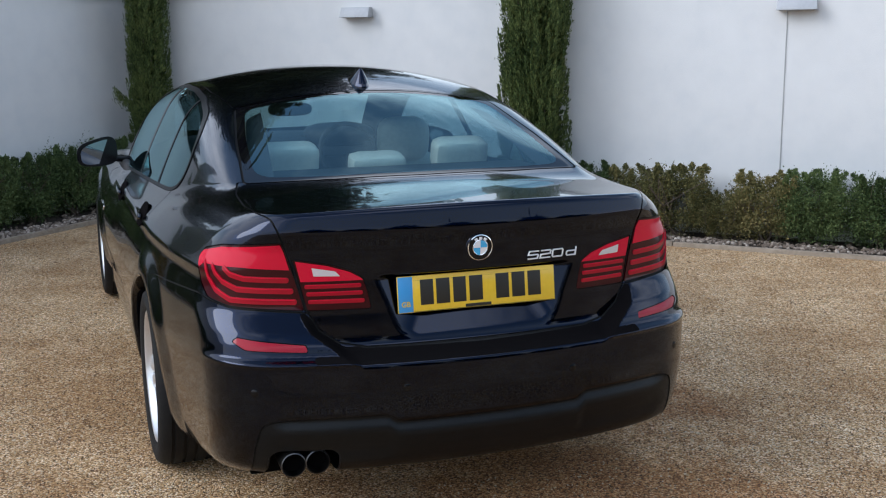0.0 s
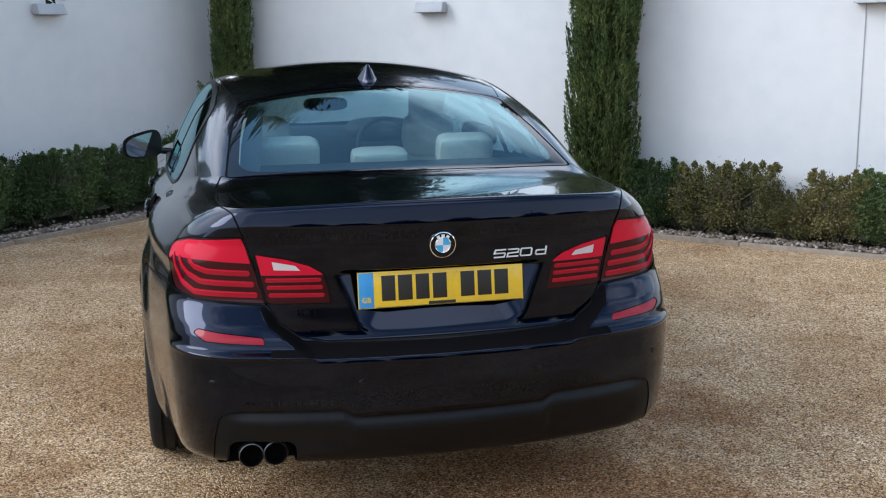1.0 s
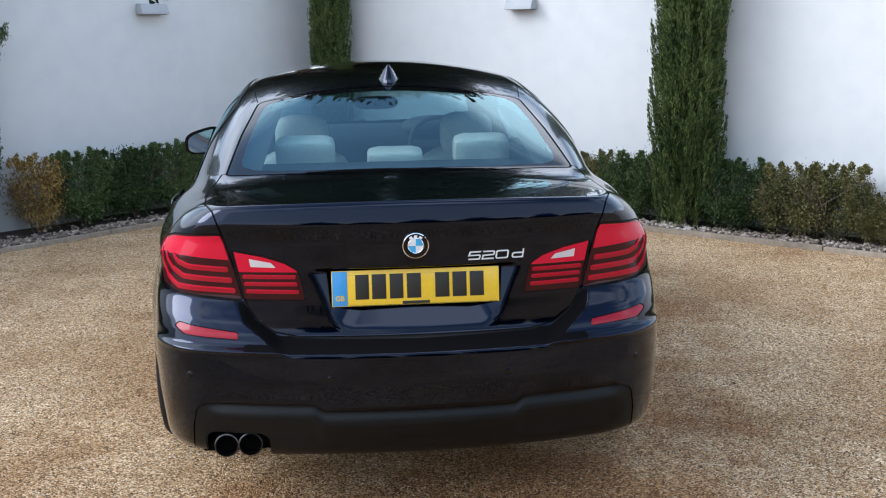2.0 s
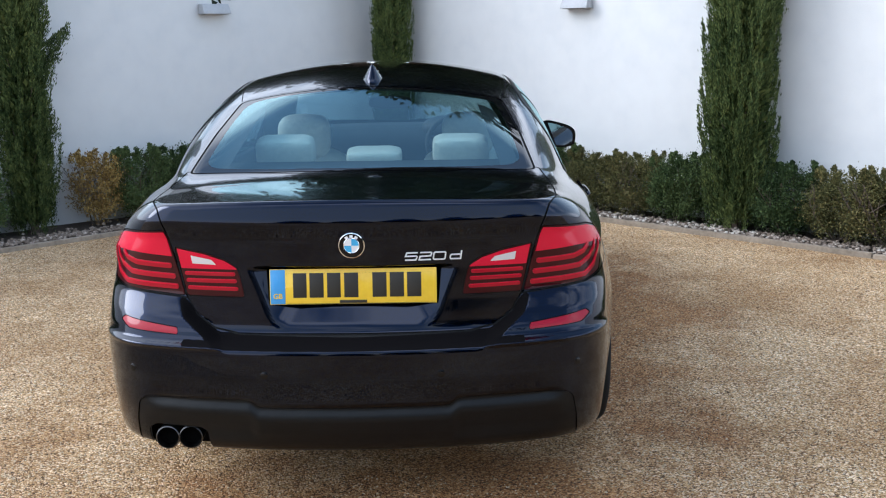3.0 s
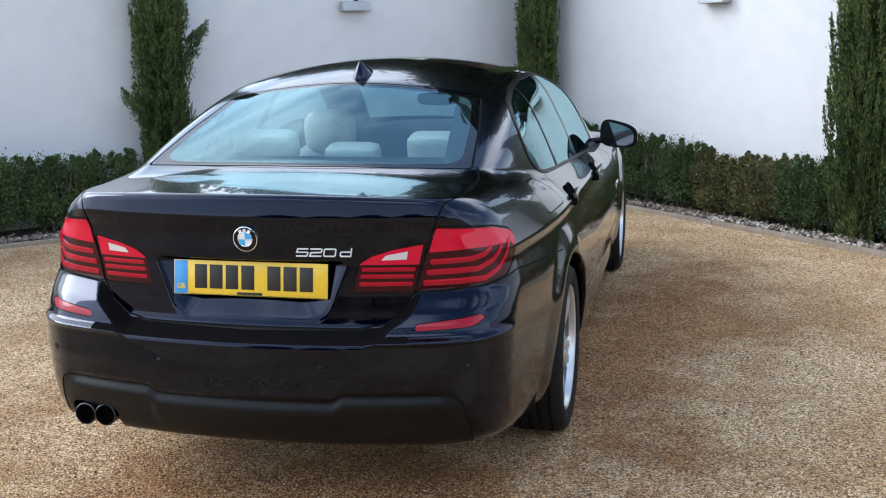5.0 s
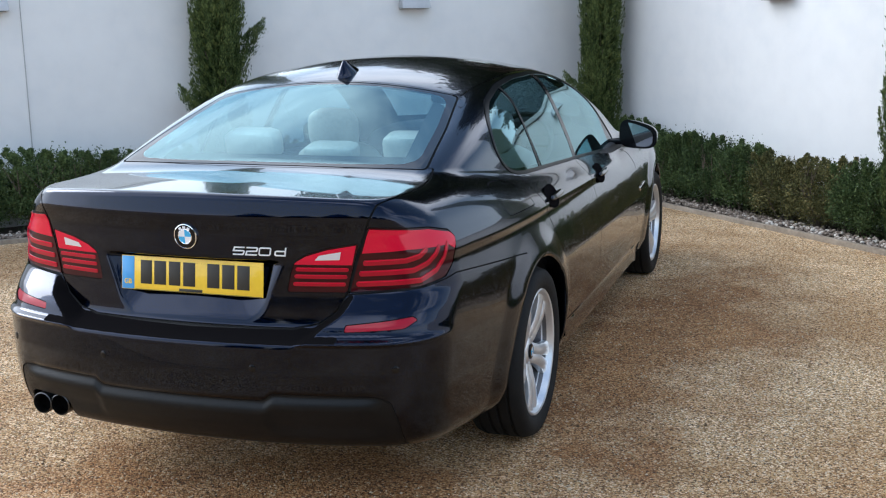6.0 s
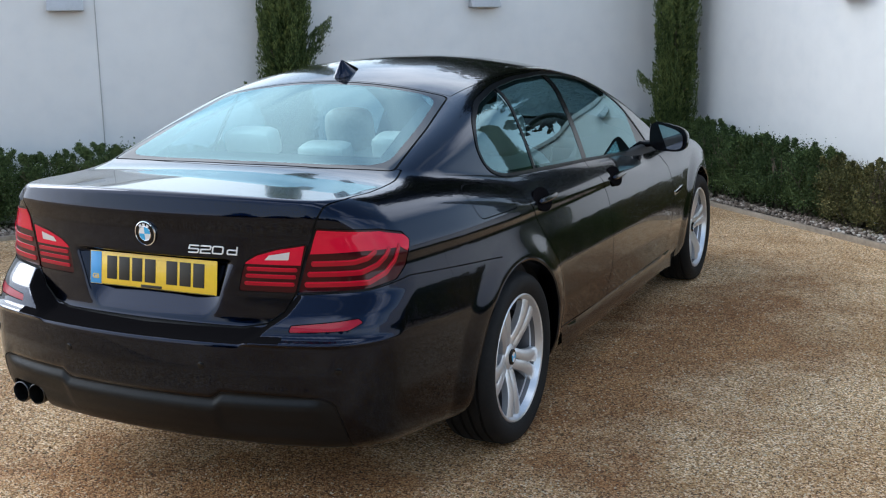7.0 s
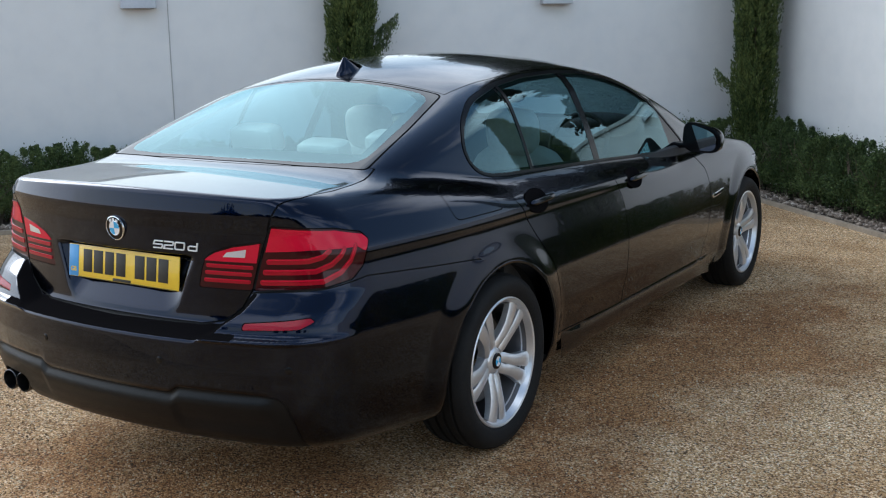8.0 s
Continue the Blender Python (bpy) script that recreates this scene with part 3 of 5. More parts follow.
def panel(name, sheet, material, parent, label="", depth=0.005, lift=0.0):
    """A sheet as one mesh, its rim turned inwards so that it has thickness."""
    p, n, t = sheet
    if not len(t):
        return None
    p = p + n * lift
    e = np.concatenate((t[:, (0, 1)], t[:, (1, 2)], t[:, (2, 0)]))
    key = np.sort(e, 1)
    _, index, count = np.unique(key, axis=0, return_index=True, return_counts=True)
    rim = e[index[count == 1]]
    m = len(p)
    verts, normals, faces = [p], [n], [t]
    if depth and len(rim):
        a, b = rim[:, 0], rim[:, 1]
        out = np.cross(p[b] - p[a], n[a])
        out /= np.maximum(np.linalg.norm(out, axis=1), 1e-9)[:, None]
        verts += [p[a], p[b], p[b] - n[b] * depth, p[a] - n[a] * depth]
        normals += [out, out, out, out]
        k = len(rim)
        i = m + np.arange(k)
        faces += [np.stack((i + k, i, i + 3 * k), 1), np.stack((i + k, i + 3 * k, i + 2 * k), 1)]
    return mesh_object(name, np.concatenate(verts), np.concatenate(faces), material, parent, label, True, np.concatenate(normals))


def refined(sheet):
    """The same sheet with each triangle split into four."""
    p, n, t = sheet
    e = np.sort(np.concatenate((t[:, (0, 1)], t[:, (1, 2)], t[:, (2, 0)])), 1)
    u, inv = np.unique(e, axis=0, return_inverse=True)
    m = inv.reshape(3, -1) + len(p)
    nm = n[u[:, 0]] + n[u[:, 1]]
    a, b, c = t.T
    ab, bc, ca = m
    tris = np.concatenate([np.stack(q, 1) for q in ((a, ab, ca), (ab, b, bc), (ca, bc, c), (ab, bc, ca))])
    return np.concatenate((p, (p[u[:, 0]] + p[u[:, 1]]) / 2)), np.concatenate((n, nm / np.linalg.norm(nm, axis=1)[:, None])), tris


def largest(sheet):
    """The largest connected piece of a sheet."""
    p, n, t = sheet
    mark = np.arange(len(p))
    while True:
        low = mark[t].min(1)
        nxt = mark.copy()
        for k in range(3):
            np.minimum.at(nxt, t[:, k], low)
        if (nxt == mark).all():
            break
        mark = nxt
    tags, count = np.unique(mark[t[:, 0]], return_counts=True)
    return p, n, t[mark[t[:, 0]] == tags[count.argmax()]]


def half(sheet, sign):
    return clip(sheet, -sign * sheet[0][:, 0])


# ---- the car ----
car = thing("car", "black-blue four-door saloon car parked on the gravel drive", "car")
LANE = lambda p: np.abs(p[:, 0]) + p[:, 1]          # runs round the tail and on along the flank
DECK = lambda p: p[:, 2] + np.maximum(0, p[:, 1] - 0.125 - 0.19 * p[:, 0] ** 2 - 0.10 * p[:, 0] ** 4)  # climbs the tail and runs on over the boot
far = lambda mask, d: np.where(mask, d, 1.0)

shell = body_shell()
lining = shell

# glass
REAR_GLASS = rounded([(-0.612, 0.668), (-0.35, 0.640), (0, 0.628), (0.35, 0.640), (0.612, 0.668), (0.575, 1.0), (0.525, 1.30), (0.28, 1.300), (0, 1.302), (-0.28, 1.300), (-0.525, 1.30), (-0.575, 1.0)], 0.03)
SCREEN = rounded([(-0.66, 3.60), (0, 3.70), (0.66, 3.60), (0.50, 2.80), (0, 2.74), (-0.50, 2.80)], 0.03)
SIDE_GLASS = [(1.225, 1.006), (1.30, 1.000), (2.1, 0.968), (3.26, 0.902), (3.30, 0.93), (3.02, 1.140), (2.80, 1.235), (2.6, 1.290), (2.38, 1.325), (2.13, 1.338), (1.80, 1.332), (1.56, 1.308), (1.34, 1.258), (1.20, 1.19), (1.135, 1.12), (1.135, 1.06), (1.165, 1.025)]
SIDE_GLASS = rounded(SIDE_GLASS, 0.06, 3)
up = lambda p: p[:, 2] > 0.99
rear_glass, shell = take(shell, lambda p: far((p[:, 1] < 1.7) & up(p), polygon(p[:, 0], p[:, 1], REAR_GLASS)), 0.004)
screen, shell = take(shell, lambda p: far((p[:, 1] > 2.4) & (p[:, 1] < 4.2) & (p[:, 2] > 0.9), polygon(p[:, 0], p[:, 1], SCREEN)), 0.004)
on_side = lambda p: np.abs(p[:, 0]) > 0.42
side_trim, shell = take(shell, lambda p: far(on_side(p) & (p[:, 1] < 3.45), polygon(p[:, 1], p[:, 2], SIDE_GLASS, 0.013)), 0.001)
side_glass, side_trim = take(side_trim, lambda p: polygon(p[:, 1], p[:, 2], SIDE_GLASS), 0.0)
bar = lambda y0, z0, y1, z1, w: [(y0 - w, z0), (y0 + w, z0), (y1 + w, z1), (y1 - w, z1)]
pillar, side_glass = take(side_glass, lambda p: polygon(p[:, 1], p[:, 2], bar(2.105, 0.93, 2.165, 1.37, 0.029)), 0.0)
divider, side_glass = take(side_glass, lambda p: polygon(p[:, 1], p[:, 2], bar(1.515, 0.95, 1.575, 1.34, 0.010)), 0.0)
sail, side_glass = take(side_glass, lambda p: polygon(p[:, 1], p[:, 2], [(3.08, 0.85), (3.4, 0.85), (3.4, 1.2), (3.06, 1.2)]), 0.0)
REAR_VIEW = rounded([(-0.568, 0.700), (-0.35, 0.668), (0, 0.655), (0.35, 0.668), (0.568, 0.700), (0.540, 1.0), (0.494, 1.272), (0, 1.276), (-0.494, 1.272), (-0.540, 1.0)], 0.08, 7)
frit = clip(rear_glass, -polygon(rear_glass[0][:, 0], rear_glass[0][:, 1], REAR_VIEW))
rear_glass = clip(rear_glass, polygon(rear_glass[0][:, 0], rear_glass[0][:, 1], REAR_VIEW))

# tail lamps and reflectors
LAMP_OUT = rounded([(0.788, 0.957), (1.06, 0.945), (1.18, 0.925), (1.216, 0.900), (1.185, 0.825), (1.13, 0.787), (1.0, 0.767), (0.708, 0.754)], 0.008)
LAMP_IN = rounded([(0.476, 0.754), (0.492, 0.81), (0.508, 0.846), (0.55, 0.870), (0.63, 0.890), (0.752, 0.906), (0.699, 0.754)], 0.008)
REFLEX = rounded([(0.638, 0.648), (0.650, 0.669), (0.93, 0.688), (0.950, 0.676), (0.88, 0.655)], 0.008)
tail = lambda p: (p[:, 1] < 0.75) & (p[:, 2] > 0.3)
lamp_out, shell = take(shell, lambda p: far(tail(p), polygon(LANE(p), p[:, 2], LAMP_OUT)), 0.002)
lamp_in, shell = take(shell, lambda p: far(tail(p), polygon(LANE(p), p[:, 2], LAMP_IN)), 0.001)
reflex, shell = take(shell, lambda p: far(tail(p), polygon(LANE(p), p[:, 2], REFLEX)), 0.001)

# boot lid, bumper, diffuser
BOOT_EDGE = [(0.36, 0.640), (0.44, 0.655), (0.495, 0.695), (0.530, 0.757), (0.562, 0.880), (0.588, 0.955), (0.625, 1.045), (0.645, 1.10), (0.655, 1.25), (0.648, 1.44), (0.628, 1.56), (0.35, 1.565)]
BOOT = BOOT_EDGE + [(-x, w) for x, w in BOOT_EDGE[::-1]]
boot, shell = take(shell, lambda p: far((p[:, 1] < 0.72) & (p[:, 2] > 0.6), polygon(p[:, 0], DECK(p), BOOT)), 0.0028)
EDGE = curve([(0, 0.634), (0.5, 0.640), (0.62, 0.69), (0.68, 0.742), (0.72, 0.750), (1.0, 0.763), (1.13, 0.780), (1.2, 0.790), (1.9, 0.742)], 0.008)
bumper, shell = take(shell, lambda p: far(p[:, 1] < 0.95, p[:, 2] - EDGE(LANE(p))), 0.0022)
def sill_field(sheet):
    """The shelf under the boot lid and the inner flanks that rise from it to the lamps, cut out to be coloured as
    shade.
    """
    p, n, _ = sheet
    x = np.abs(p[:, 0])
    shelf = far((p[:, 2] > 0.605) & (p[:, 2] < 0.66) & (x < 0.53), 0.55 - n[:, 2])
    flank = far((p[:, 2] > 0.62) & (p[:, 2] < 0.75) & (x < 0.58), n[:, 0] * np.sign(p[:, 0]) + 0.06)
    return far(p[:, 1] < 0.3, np.minimum(shelf, flank))


sill, bumper = clip(bumper, sill_field(bumper)), clip(bumper, -sill_field(bumper))
DIFFUSER_EDGE = [(0.29, 0.428), (0.325, 0.452), (0.45, 0.452), (0.655, 0.446), (0.685, 0.430), (0.700, 0.36), (0.712, 0.20)]
DIFFUSER = rounded([(-x, z) for x, z in DIFFUSER_EDGE[::-1]] + DIFFUSER_EDGE, 0.016)
NOTCH = rounded([(-0.672, 0.18), (-0.665, 0.335), (-0.640, 0.352), (-0.485, 0.352), (-0.462, 0.335), (-0.455, 0.18)], 0.012)
diffuser, bumper = take(bumper, lambda p: far(p[:, 1] < 0.42, polygon(p[:, 0], p[:, 2], DIFFUSER)), 0.0015)
diffuser = clip(diffuser, -polygon(diffuser[0][:, 0], diffuser[0][:, 2], NOTCH))

# doors, flap, wings, bonnet, roof
REAR_DOOR = [(1.238, 0.985), (1.27, 0.90), (1.37, 0.757), (1.475, 0.640), (1.53, 0.52), (1.545, 0.40), (1.54, 0.325), (2.235, 0.305), (2.235, 0.60), (2.215, 0.80), (2.10, 0.955), (2.10, 1.0), (1.2, 1.04)]
FRONT_DOOR = [(2.10, 0.955), (2.215, 0.80), (2.235, 0.60), (2.235, 0.305), (3.32, 0.30), (3.37, 0.55), (3.385, 0.69), (3.34, 0.79), (3.20, 0.885), (3.0, 0.96), (2.10, 1.0)]
FLAP = rounded([(0.855, 0.892), (0.845, 0.99), (0.90, 1.006), (1.04, 0.998), (1.12, 0.955), (1.165, 0.892)], 0.03)
low_side = lambda p: (np.abs(p[:, 0]) > 0.7) & (p[:, 2] < 1.06)
rear_door, shell = take(shell, lambda p: far(low_side(p), polygon(p[:, 1], p[:, 2], REAR_DOOR)), 0.0025)
front_door, shell = take(shell, lambda p: far(low_side(p), polygon(p[:, 1], p[:, 2], FRONT_DOOR)), 0.0025)
flap, shell = take(shell, lambda p: far((p[:, 0] > 0.68) & (p[:, 2] > 0.7), polygon(p[:, 1], p[:, 2], FLAP)), 0.0018)
bonnet, shell = take(shell, lambda p: far((p[:, 1] > 3.3) & (p[:, 2] > 0.7), polygon(p[:, 0], p[:, 1], [(-0.70, 3.62), (0, 3.74), (0.70, 3.62), (0.70, 4.2), (0.60, 4.62), (0, 4.74), (-0.60, 4.62), (-0.70, 4.2)])), 0.0025)
front_bumper, shell = take(shell, lambda p: far(p[:, 1] > 4.3, p[:, 2] - 0.66 - 0.5 * np.maximum(0, 4.5 - p[:, 1])), 0.002)
head_lamp, shell = take(shell, lambda p: far(p[:, 1] > 4.2, polygon(p[:, 2], LANE(p) * 0 + p[:, 1] - 0.35 * (0.6 - np.abs(p[:, 0])), [(0.665, 4.35), (0.665, 4.72), (0.74, 4.70), (0.77, 4.35)])), 0.002)
ROOF_SHEET = [(-0.53, 1.312), (0, 1.316), (0.53, 1.312), (0.565, 1.6), (0.565, 2.5), (0.50, 2.78), (0, 2.72), (-0.50, 2.78), (-0.565, 2.5), (-0.565, 1.6)]
roof, shell = take(shell, lambda p: far(p[:, 2] > 1.2, polygon(p[:, 0], p[:, 1], ROOF_SHEET)), 0.002)
wells = lambda p: np.minimum(np.hypot(p[:, 1] - REAR_AXLE, p[:, 2] - HUB_Z), np.hypot(p[:, 1] - FRONT_AXLE, p[:, 2] - HUB_Z)) - 0.3745

# the dark lining seen in the gaps, and the wheel housings
solid = clip(lining, -far((lining[0][:, 1] < 1.7) & up(lining[0]), polygon(lining[0][:, 0], lining[0][:, 1], REAR_GLASS, -0.03)))
solid = clip(solid, -far((solid[0][:, 1] > 2.4) & (solid[0][:, 1] < 4.2) & (solid[0][:, 2] > 0.9), polygon(solid[0][:, 0], solid[0][:, 1], SCREEN, -0.03)))
solid = clip(solid, -far(on_side(solid[0]), polygon(solid[0][:, 1], solid[0][:, 2], SIDE_GLASS, -0.012)))
solid = clip(solid, -far(solid[0][:, 1] < 0.5, polygon(solid[0][:, 0], solid[0][:, 2], NOTCH, -0.004)))
mesh_object("inner_shell", solid[0] - solid[1] * 0.006, solid[2], GAP, car, "dark inner shell seen in the panel gaps", True, solid[1])

panel("body", clip(shell, -wells(shell[0])), PAINT, car, "glossy black-blue bodywork")
panel("roof", roof, PAINT, car)
panel("bonnet", bonnet, PAINT, car)
panel("front_bumper", front_bumper, PAINT, car)
panel("rear_bumper", clip(bumper, -wells(bumper[0])), PAINT, car, "glossy black-blue rear bumper")
panel("diffuser", diffuser, PLASTIC, car, "matt dark grey lower bumper insert", lift=-0.002)
# bumper surface given a black tone for the dark under the lid
panel("loading_sill", largest(sill), SHADE_BLACK, car, "bumper shelf under the boot lid, its shade put in as black", depth=0.002)
boot_lid = panel("boot_lid", boot, PAINT, car, "glossy black-blue boot lid")
panel("fuel_flap", flap, PAINT, car)
panel("rear_window", rear_glass, GLASS, car, "tinted rear window", depth=0.004)
panel("rear_window_border", frit, FRIT, car, "black border of the rear window", depth=0.003)
panel("windscreen", screen, GLASS, car, depth=0.004)
for sign in (1, -1):
    rd = panel("rear_door", half(clip(rear_door, -wells(rear_door[0])), sign), PAINT, car, "closed black-blue rear door")
    fd = panel("front_door", half(front_door, sign), PAINT, car, "closed black-blue front door")
    glass = half(side_glass, sign)
    yg = glass[0][:, 1]
    panel("quarter_window", clip(glass, yg - 1.535), SIDE_TINT, car, depth=0.004)
    panel("window", clip(clip(glass, yg - 2.12), 1.555 - clip(glass, yg - 2.12)[0][:, 1]), SIDE_TINT, rd, "tinted rear side window", depth=0.004)
    panel("window", clip(glass, 2.14 - yg), SIDE_TINT, fd, "tinted front side window", depth=0.004)
    panel("window_trim", half(side_trim, sign), SEAL, car, "satin black window surround", lift=0.003, depth=0.008)
    panel("pillar_trim", half(pillar, sign), TRIM, car, lift=0.001)
    panel("window_divider", half(divider, sign), SEAL, car, lift=0.002)
    panel("sail_panel", half(sail, sign), TRIM, car)
    panel("head_lamp", largest(half(head_lamp, sign)), LENS_CLEAR, car, "clear headlamp")
    panel("reflector", half(reflex, sign), REFLECTOR, car, "red bumper reflector", lift=-0.002)
    outer = panel("tail_lamp", half(lamp_out, sign), LENS_DARK, car, "red wraparound tail lamp with light bars", lift=-0.001)
    inner = panel("tail_lamp", half(lamp_in, sign), LENS_DARK, boot_lid, "red inner tail lamp with a clear reversing light", lift=-0.001)


# light bars of the lamps: curved strips that stand out from the dark lens
def bar_field(points, width):
    def field(p):
        u, v = LANE(p), p[:, 2]
        best = np.full(u.shape, 1e9)
        for (ax, ay), (bx, by) in zip(points, points[1:]):
            ex, ey = bx - ax, by - ay
            k = np.clip(((u - ax) * ex + (v - ay) * ey) / (ex * ex + ey * ey), 0, 1)
            best = np.minimum(best, np.hypot(u - ax - k * ex, v - ay - k * ey))
        return best - width
    return field


# ---- wheels ----
def make_wheel(name):
    """A wheel that stands at its hub; its outer face looks along +x."""
    w = thing(name, "", "")
    tyre = revolve([(0.236, 0.080), (0.246, 0.097), (0.262, 0.107), (0.288, 0.112), (0.309, 0.106), (0.320, 0.094), (0.3265, 0.074), (0.328, 0.068), (0.320, 0.066), (0.320, 0.057), (0.328, 0.055), (0.3285, 0.026), (0.320, 0.024), (0.320, 0.014), (0.3285, 0.012), (0.3285, -0.012), (0.320, -0.014), (0.320, -0.024), (0.3285, -0.026), (0.328, -0.055), (0.320, -0.057), (0.320, -0.066), (0.328, -0.068), (0.320, -0.094), (0.300, -0.110), (0.262, -0.107), (0.236, -0.080)], 72)
    part("tyre", tyre, RUBBER, w, "black tyre with circumferential grooves")
    rim = revolve([(0.222, -0.09), (0.228, -0.02), (0.212, 0.02), (0.216, 0.055), (0.226, 0.078), (0.238, 0.086), (0.2445, 0.092), (0.2445, 0.098), (0.240, 0.101), (0.2335, 0.098), (0.230, 0.090), (0.224, 0.076), (0.221, 0.070)], 72)
    part("rim", rim, ALLOY, w, "silver alloy rim")
    part("barrel", revolve([(0.222, 0.074), (0.215, 0.05), (0.205, 0.02), (0.2, -0.085)], 72), ALLOY_SHADED, w, "inner barrel of the rim, shade put into its dark colour")
    hub = revolve([(0.0, 0.064), (0.036, 0.064), (0.046, 0.058), (0.062, 0.044), (0.070, 0.018), (0.0, 0.012)], 40)
    part("hub", hub, ALLOY, w)
    for i in range(5):
        for side in (-1, 1):
            bm = bmesh.new()
            a0 = 2 * math.pi * i / 5 + math.pi / 2
            ring = []
            for k in range(9):
                u = k / 8
                r = 0.050 + u * 0.184
                a = a0 + side * (0.150 + 0.02 * u + 0.20 * math.exp(-(u / 0.22) ** 2))
                width = 0.0195 + 0.004 * u + 0.008 * u ** 3
                face = 0.058 + 0.026 * u + 0.010 * math.sin(math.pi * u)
                back_x = face - 0.030 - 0.012 * (1 - u)
                c = Vector((0, math.cos(a), math.sin(a))) * r
                tdir = Vector((0, -math.sin(a), math.cos(a)))
                section = [(-width, back_x), (-width, face - 0.006), (-width * 0.55, face), (width * 0.55, face - 0.002), (width, face - 0.010), (width, back_x)]
                ring.append([bm.verts.new(c + tdir * o * side + Vector((x, 0, 0))) for o, x in section])
            for p, q in zip(ring, ring[1:]):
                for j in range(6):
                    f = (p[j], q[j], q[(j + 1) % 6], p[(j + 1) % 6])
                    bm.faces.new(f if side > 0 else f[::-1])
            bm.faces.new(ring[0] if side < 0 else ring[0][::-1])
            bm.faces.new(ring[-1] if side > 0 else ring[-1][::-1])
            bmesh.ops.recalc_face_normals(bm, faces=bm.faces[:])
            part("spoke", bm, ALLOY, w)
    cap = revolve([(0.0, 0.071), (0.026, 0.071), (0.030, 0.069), (0.031, 0.062)], 32)
    part("centre_cap", cap, TRIM, w, "dark round centre cap")
    for q in range(4):
        bm = bmesh.new()
        arc = [bm.verts.new((0.0722, 0.019 * math.cos(a), 0.019 * math.sin(a))) for a in np.linspace(q * math.pi / 2, (q + 1) * math.pi / 2, 6)]
        c = bm.verts.new((0.0726, 0, 0))
        for a, b in zip(arc, arc[1:]):
            bm.faces.new((c, a, b))
        part("cap_quarter", bm, EMBLEM_BLUE if q % 2 == 0 else EMBLEM_WHITE, w)
    disc = revolve([(0.05, -0.004), (0.165, -0.004), (0.165, -0.028), (0.05, -0.028)], 48)
    part("brake_disc", disc, BRAKE, w)
    caliper = box((0.05, 0.09, 0.15), (-0.02, 0.145, 0.02), 0.012)
    part("brake_caliper", caliper, BRAKE, w)
    for i in range(5):
        a = 2 * math.pi * (i + 0.5) / 5 + math.pi / 2
        nut = revolve([(0.0, 0.052), (0.007, 0.052), (0.009, 0.046), (0.009, 0.02)], 8, m=Matrix.Translation((0, 0.047 * math.cos(a), 0.047 * math.sin(a))))
        part("wheel_bolt", nut, BRAKE, w)
    return w


wheel = make_wheel("wheel")
wheel.parent = car
TRACK = 0.803
wheel.matrix_basis = pose(TRACK, REAR_AXLE, HUB_Z, -40, 0, 0)
for x, y, turn, spin in ((TRACK, FRONT_AXLE, 0, -5), (-TRACK, REAR_AXLE, 180, 30), (-TRACK, FRONT_AXLE, 180, 5)):
    copy_thing(wheel, pose(x, y, HUB_Z, 0, 0, turn) @ pose(0, 0, 0, spin)).parent = car
bpy.context.view_layer.update()


# ---- fittings of the car ----
def surface(axis, a, b, lo, hi):
    """Where the body is met along one axis, from outside: axis x at (y, z), axis y at (x, z), axis z at (x, y)."""
    for _ in range(40):
        mid = (lo + hi) / 2
        p = {"x": (mid, a, b), "y": (a, mid, b), "z": (a, b, mid)}[axis]
        if form(*[np.array([q]) for q in p])[0] < 0:
            lo = mid
        else:
            hi = mid
    return (lo + hi) / 2


flank_x = lambda y, z: surface("x", y, z, 0.3, 1.1)
tail_y = lambda x, z: surface("y", x, z, 0.8, -0.2)
roof_z = lambda x, y: surface("z", x, y, 0.9, 1.6)

# lamps
UPPER_OUT = [(0.764, 0.876), (0.792, 0.951), (1.06, 0.938), (1.185, 0.917), (1.222, 0.897), (1.196, 0.868), (1.16, 0.884), (0.95, 0.884)]
UPPER_IN = [(0.505, 0.840), (0.516, 0.848), (0.553, 0.866), (0.632, 0.886), (0.742, 0.901), (0.724, 0.840)]
CLEAR = [(0.584, 0.854), (0.602, 0.869), (0.684, 0.881), (0.678, 0.856)]
BARS_OUT = [[(0.745, 0.781), (1.0, 0.787), (1.08, 0.812), (1.125, 0.845), (1.15, 0.887)],
            [(0.758, 0.813), (0.97, 0.819), (1.04, 0.838), (1.08, 0.862), (1.098, 0.882)],
            [(0.775, 0.846), (0.94, 0.851), (1.0, 0.862), (1.032, 0.880)]]
BARS_IN = [[(0.506, 0.779), (0.690, 0.780)], [(0.512, 0.803), (0.697, 0.803)], [(0.518, 0.825), (0.704, 0.825)]]
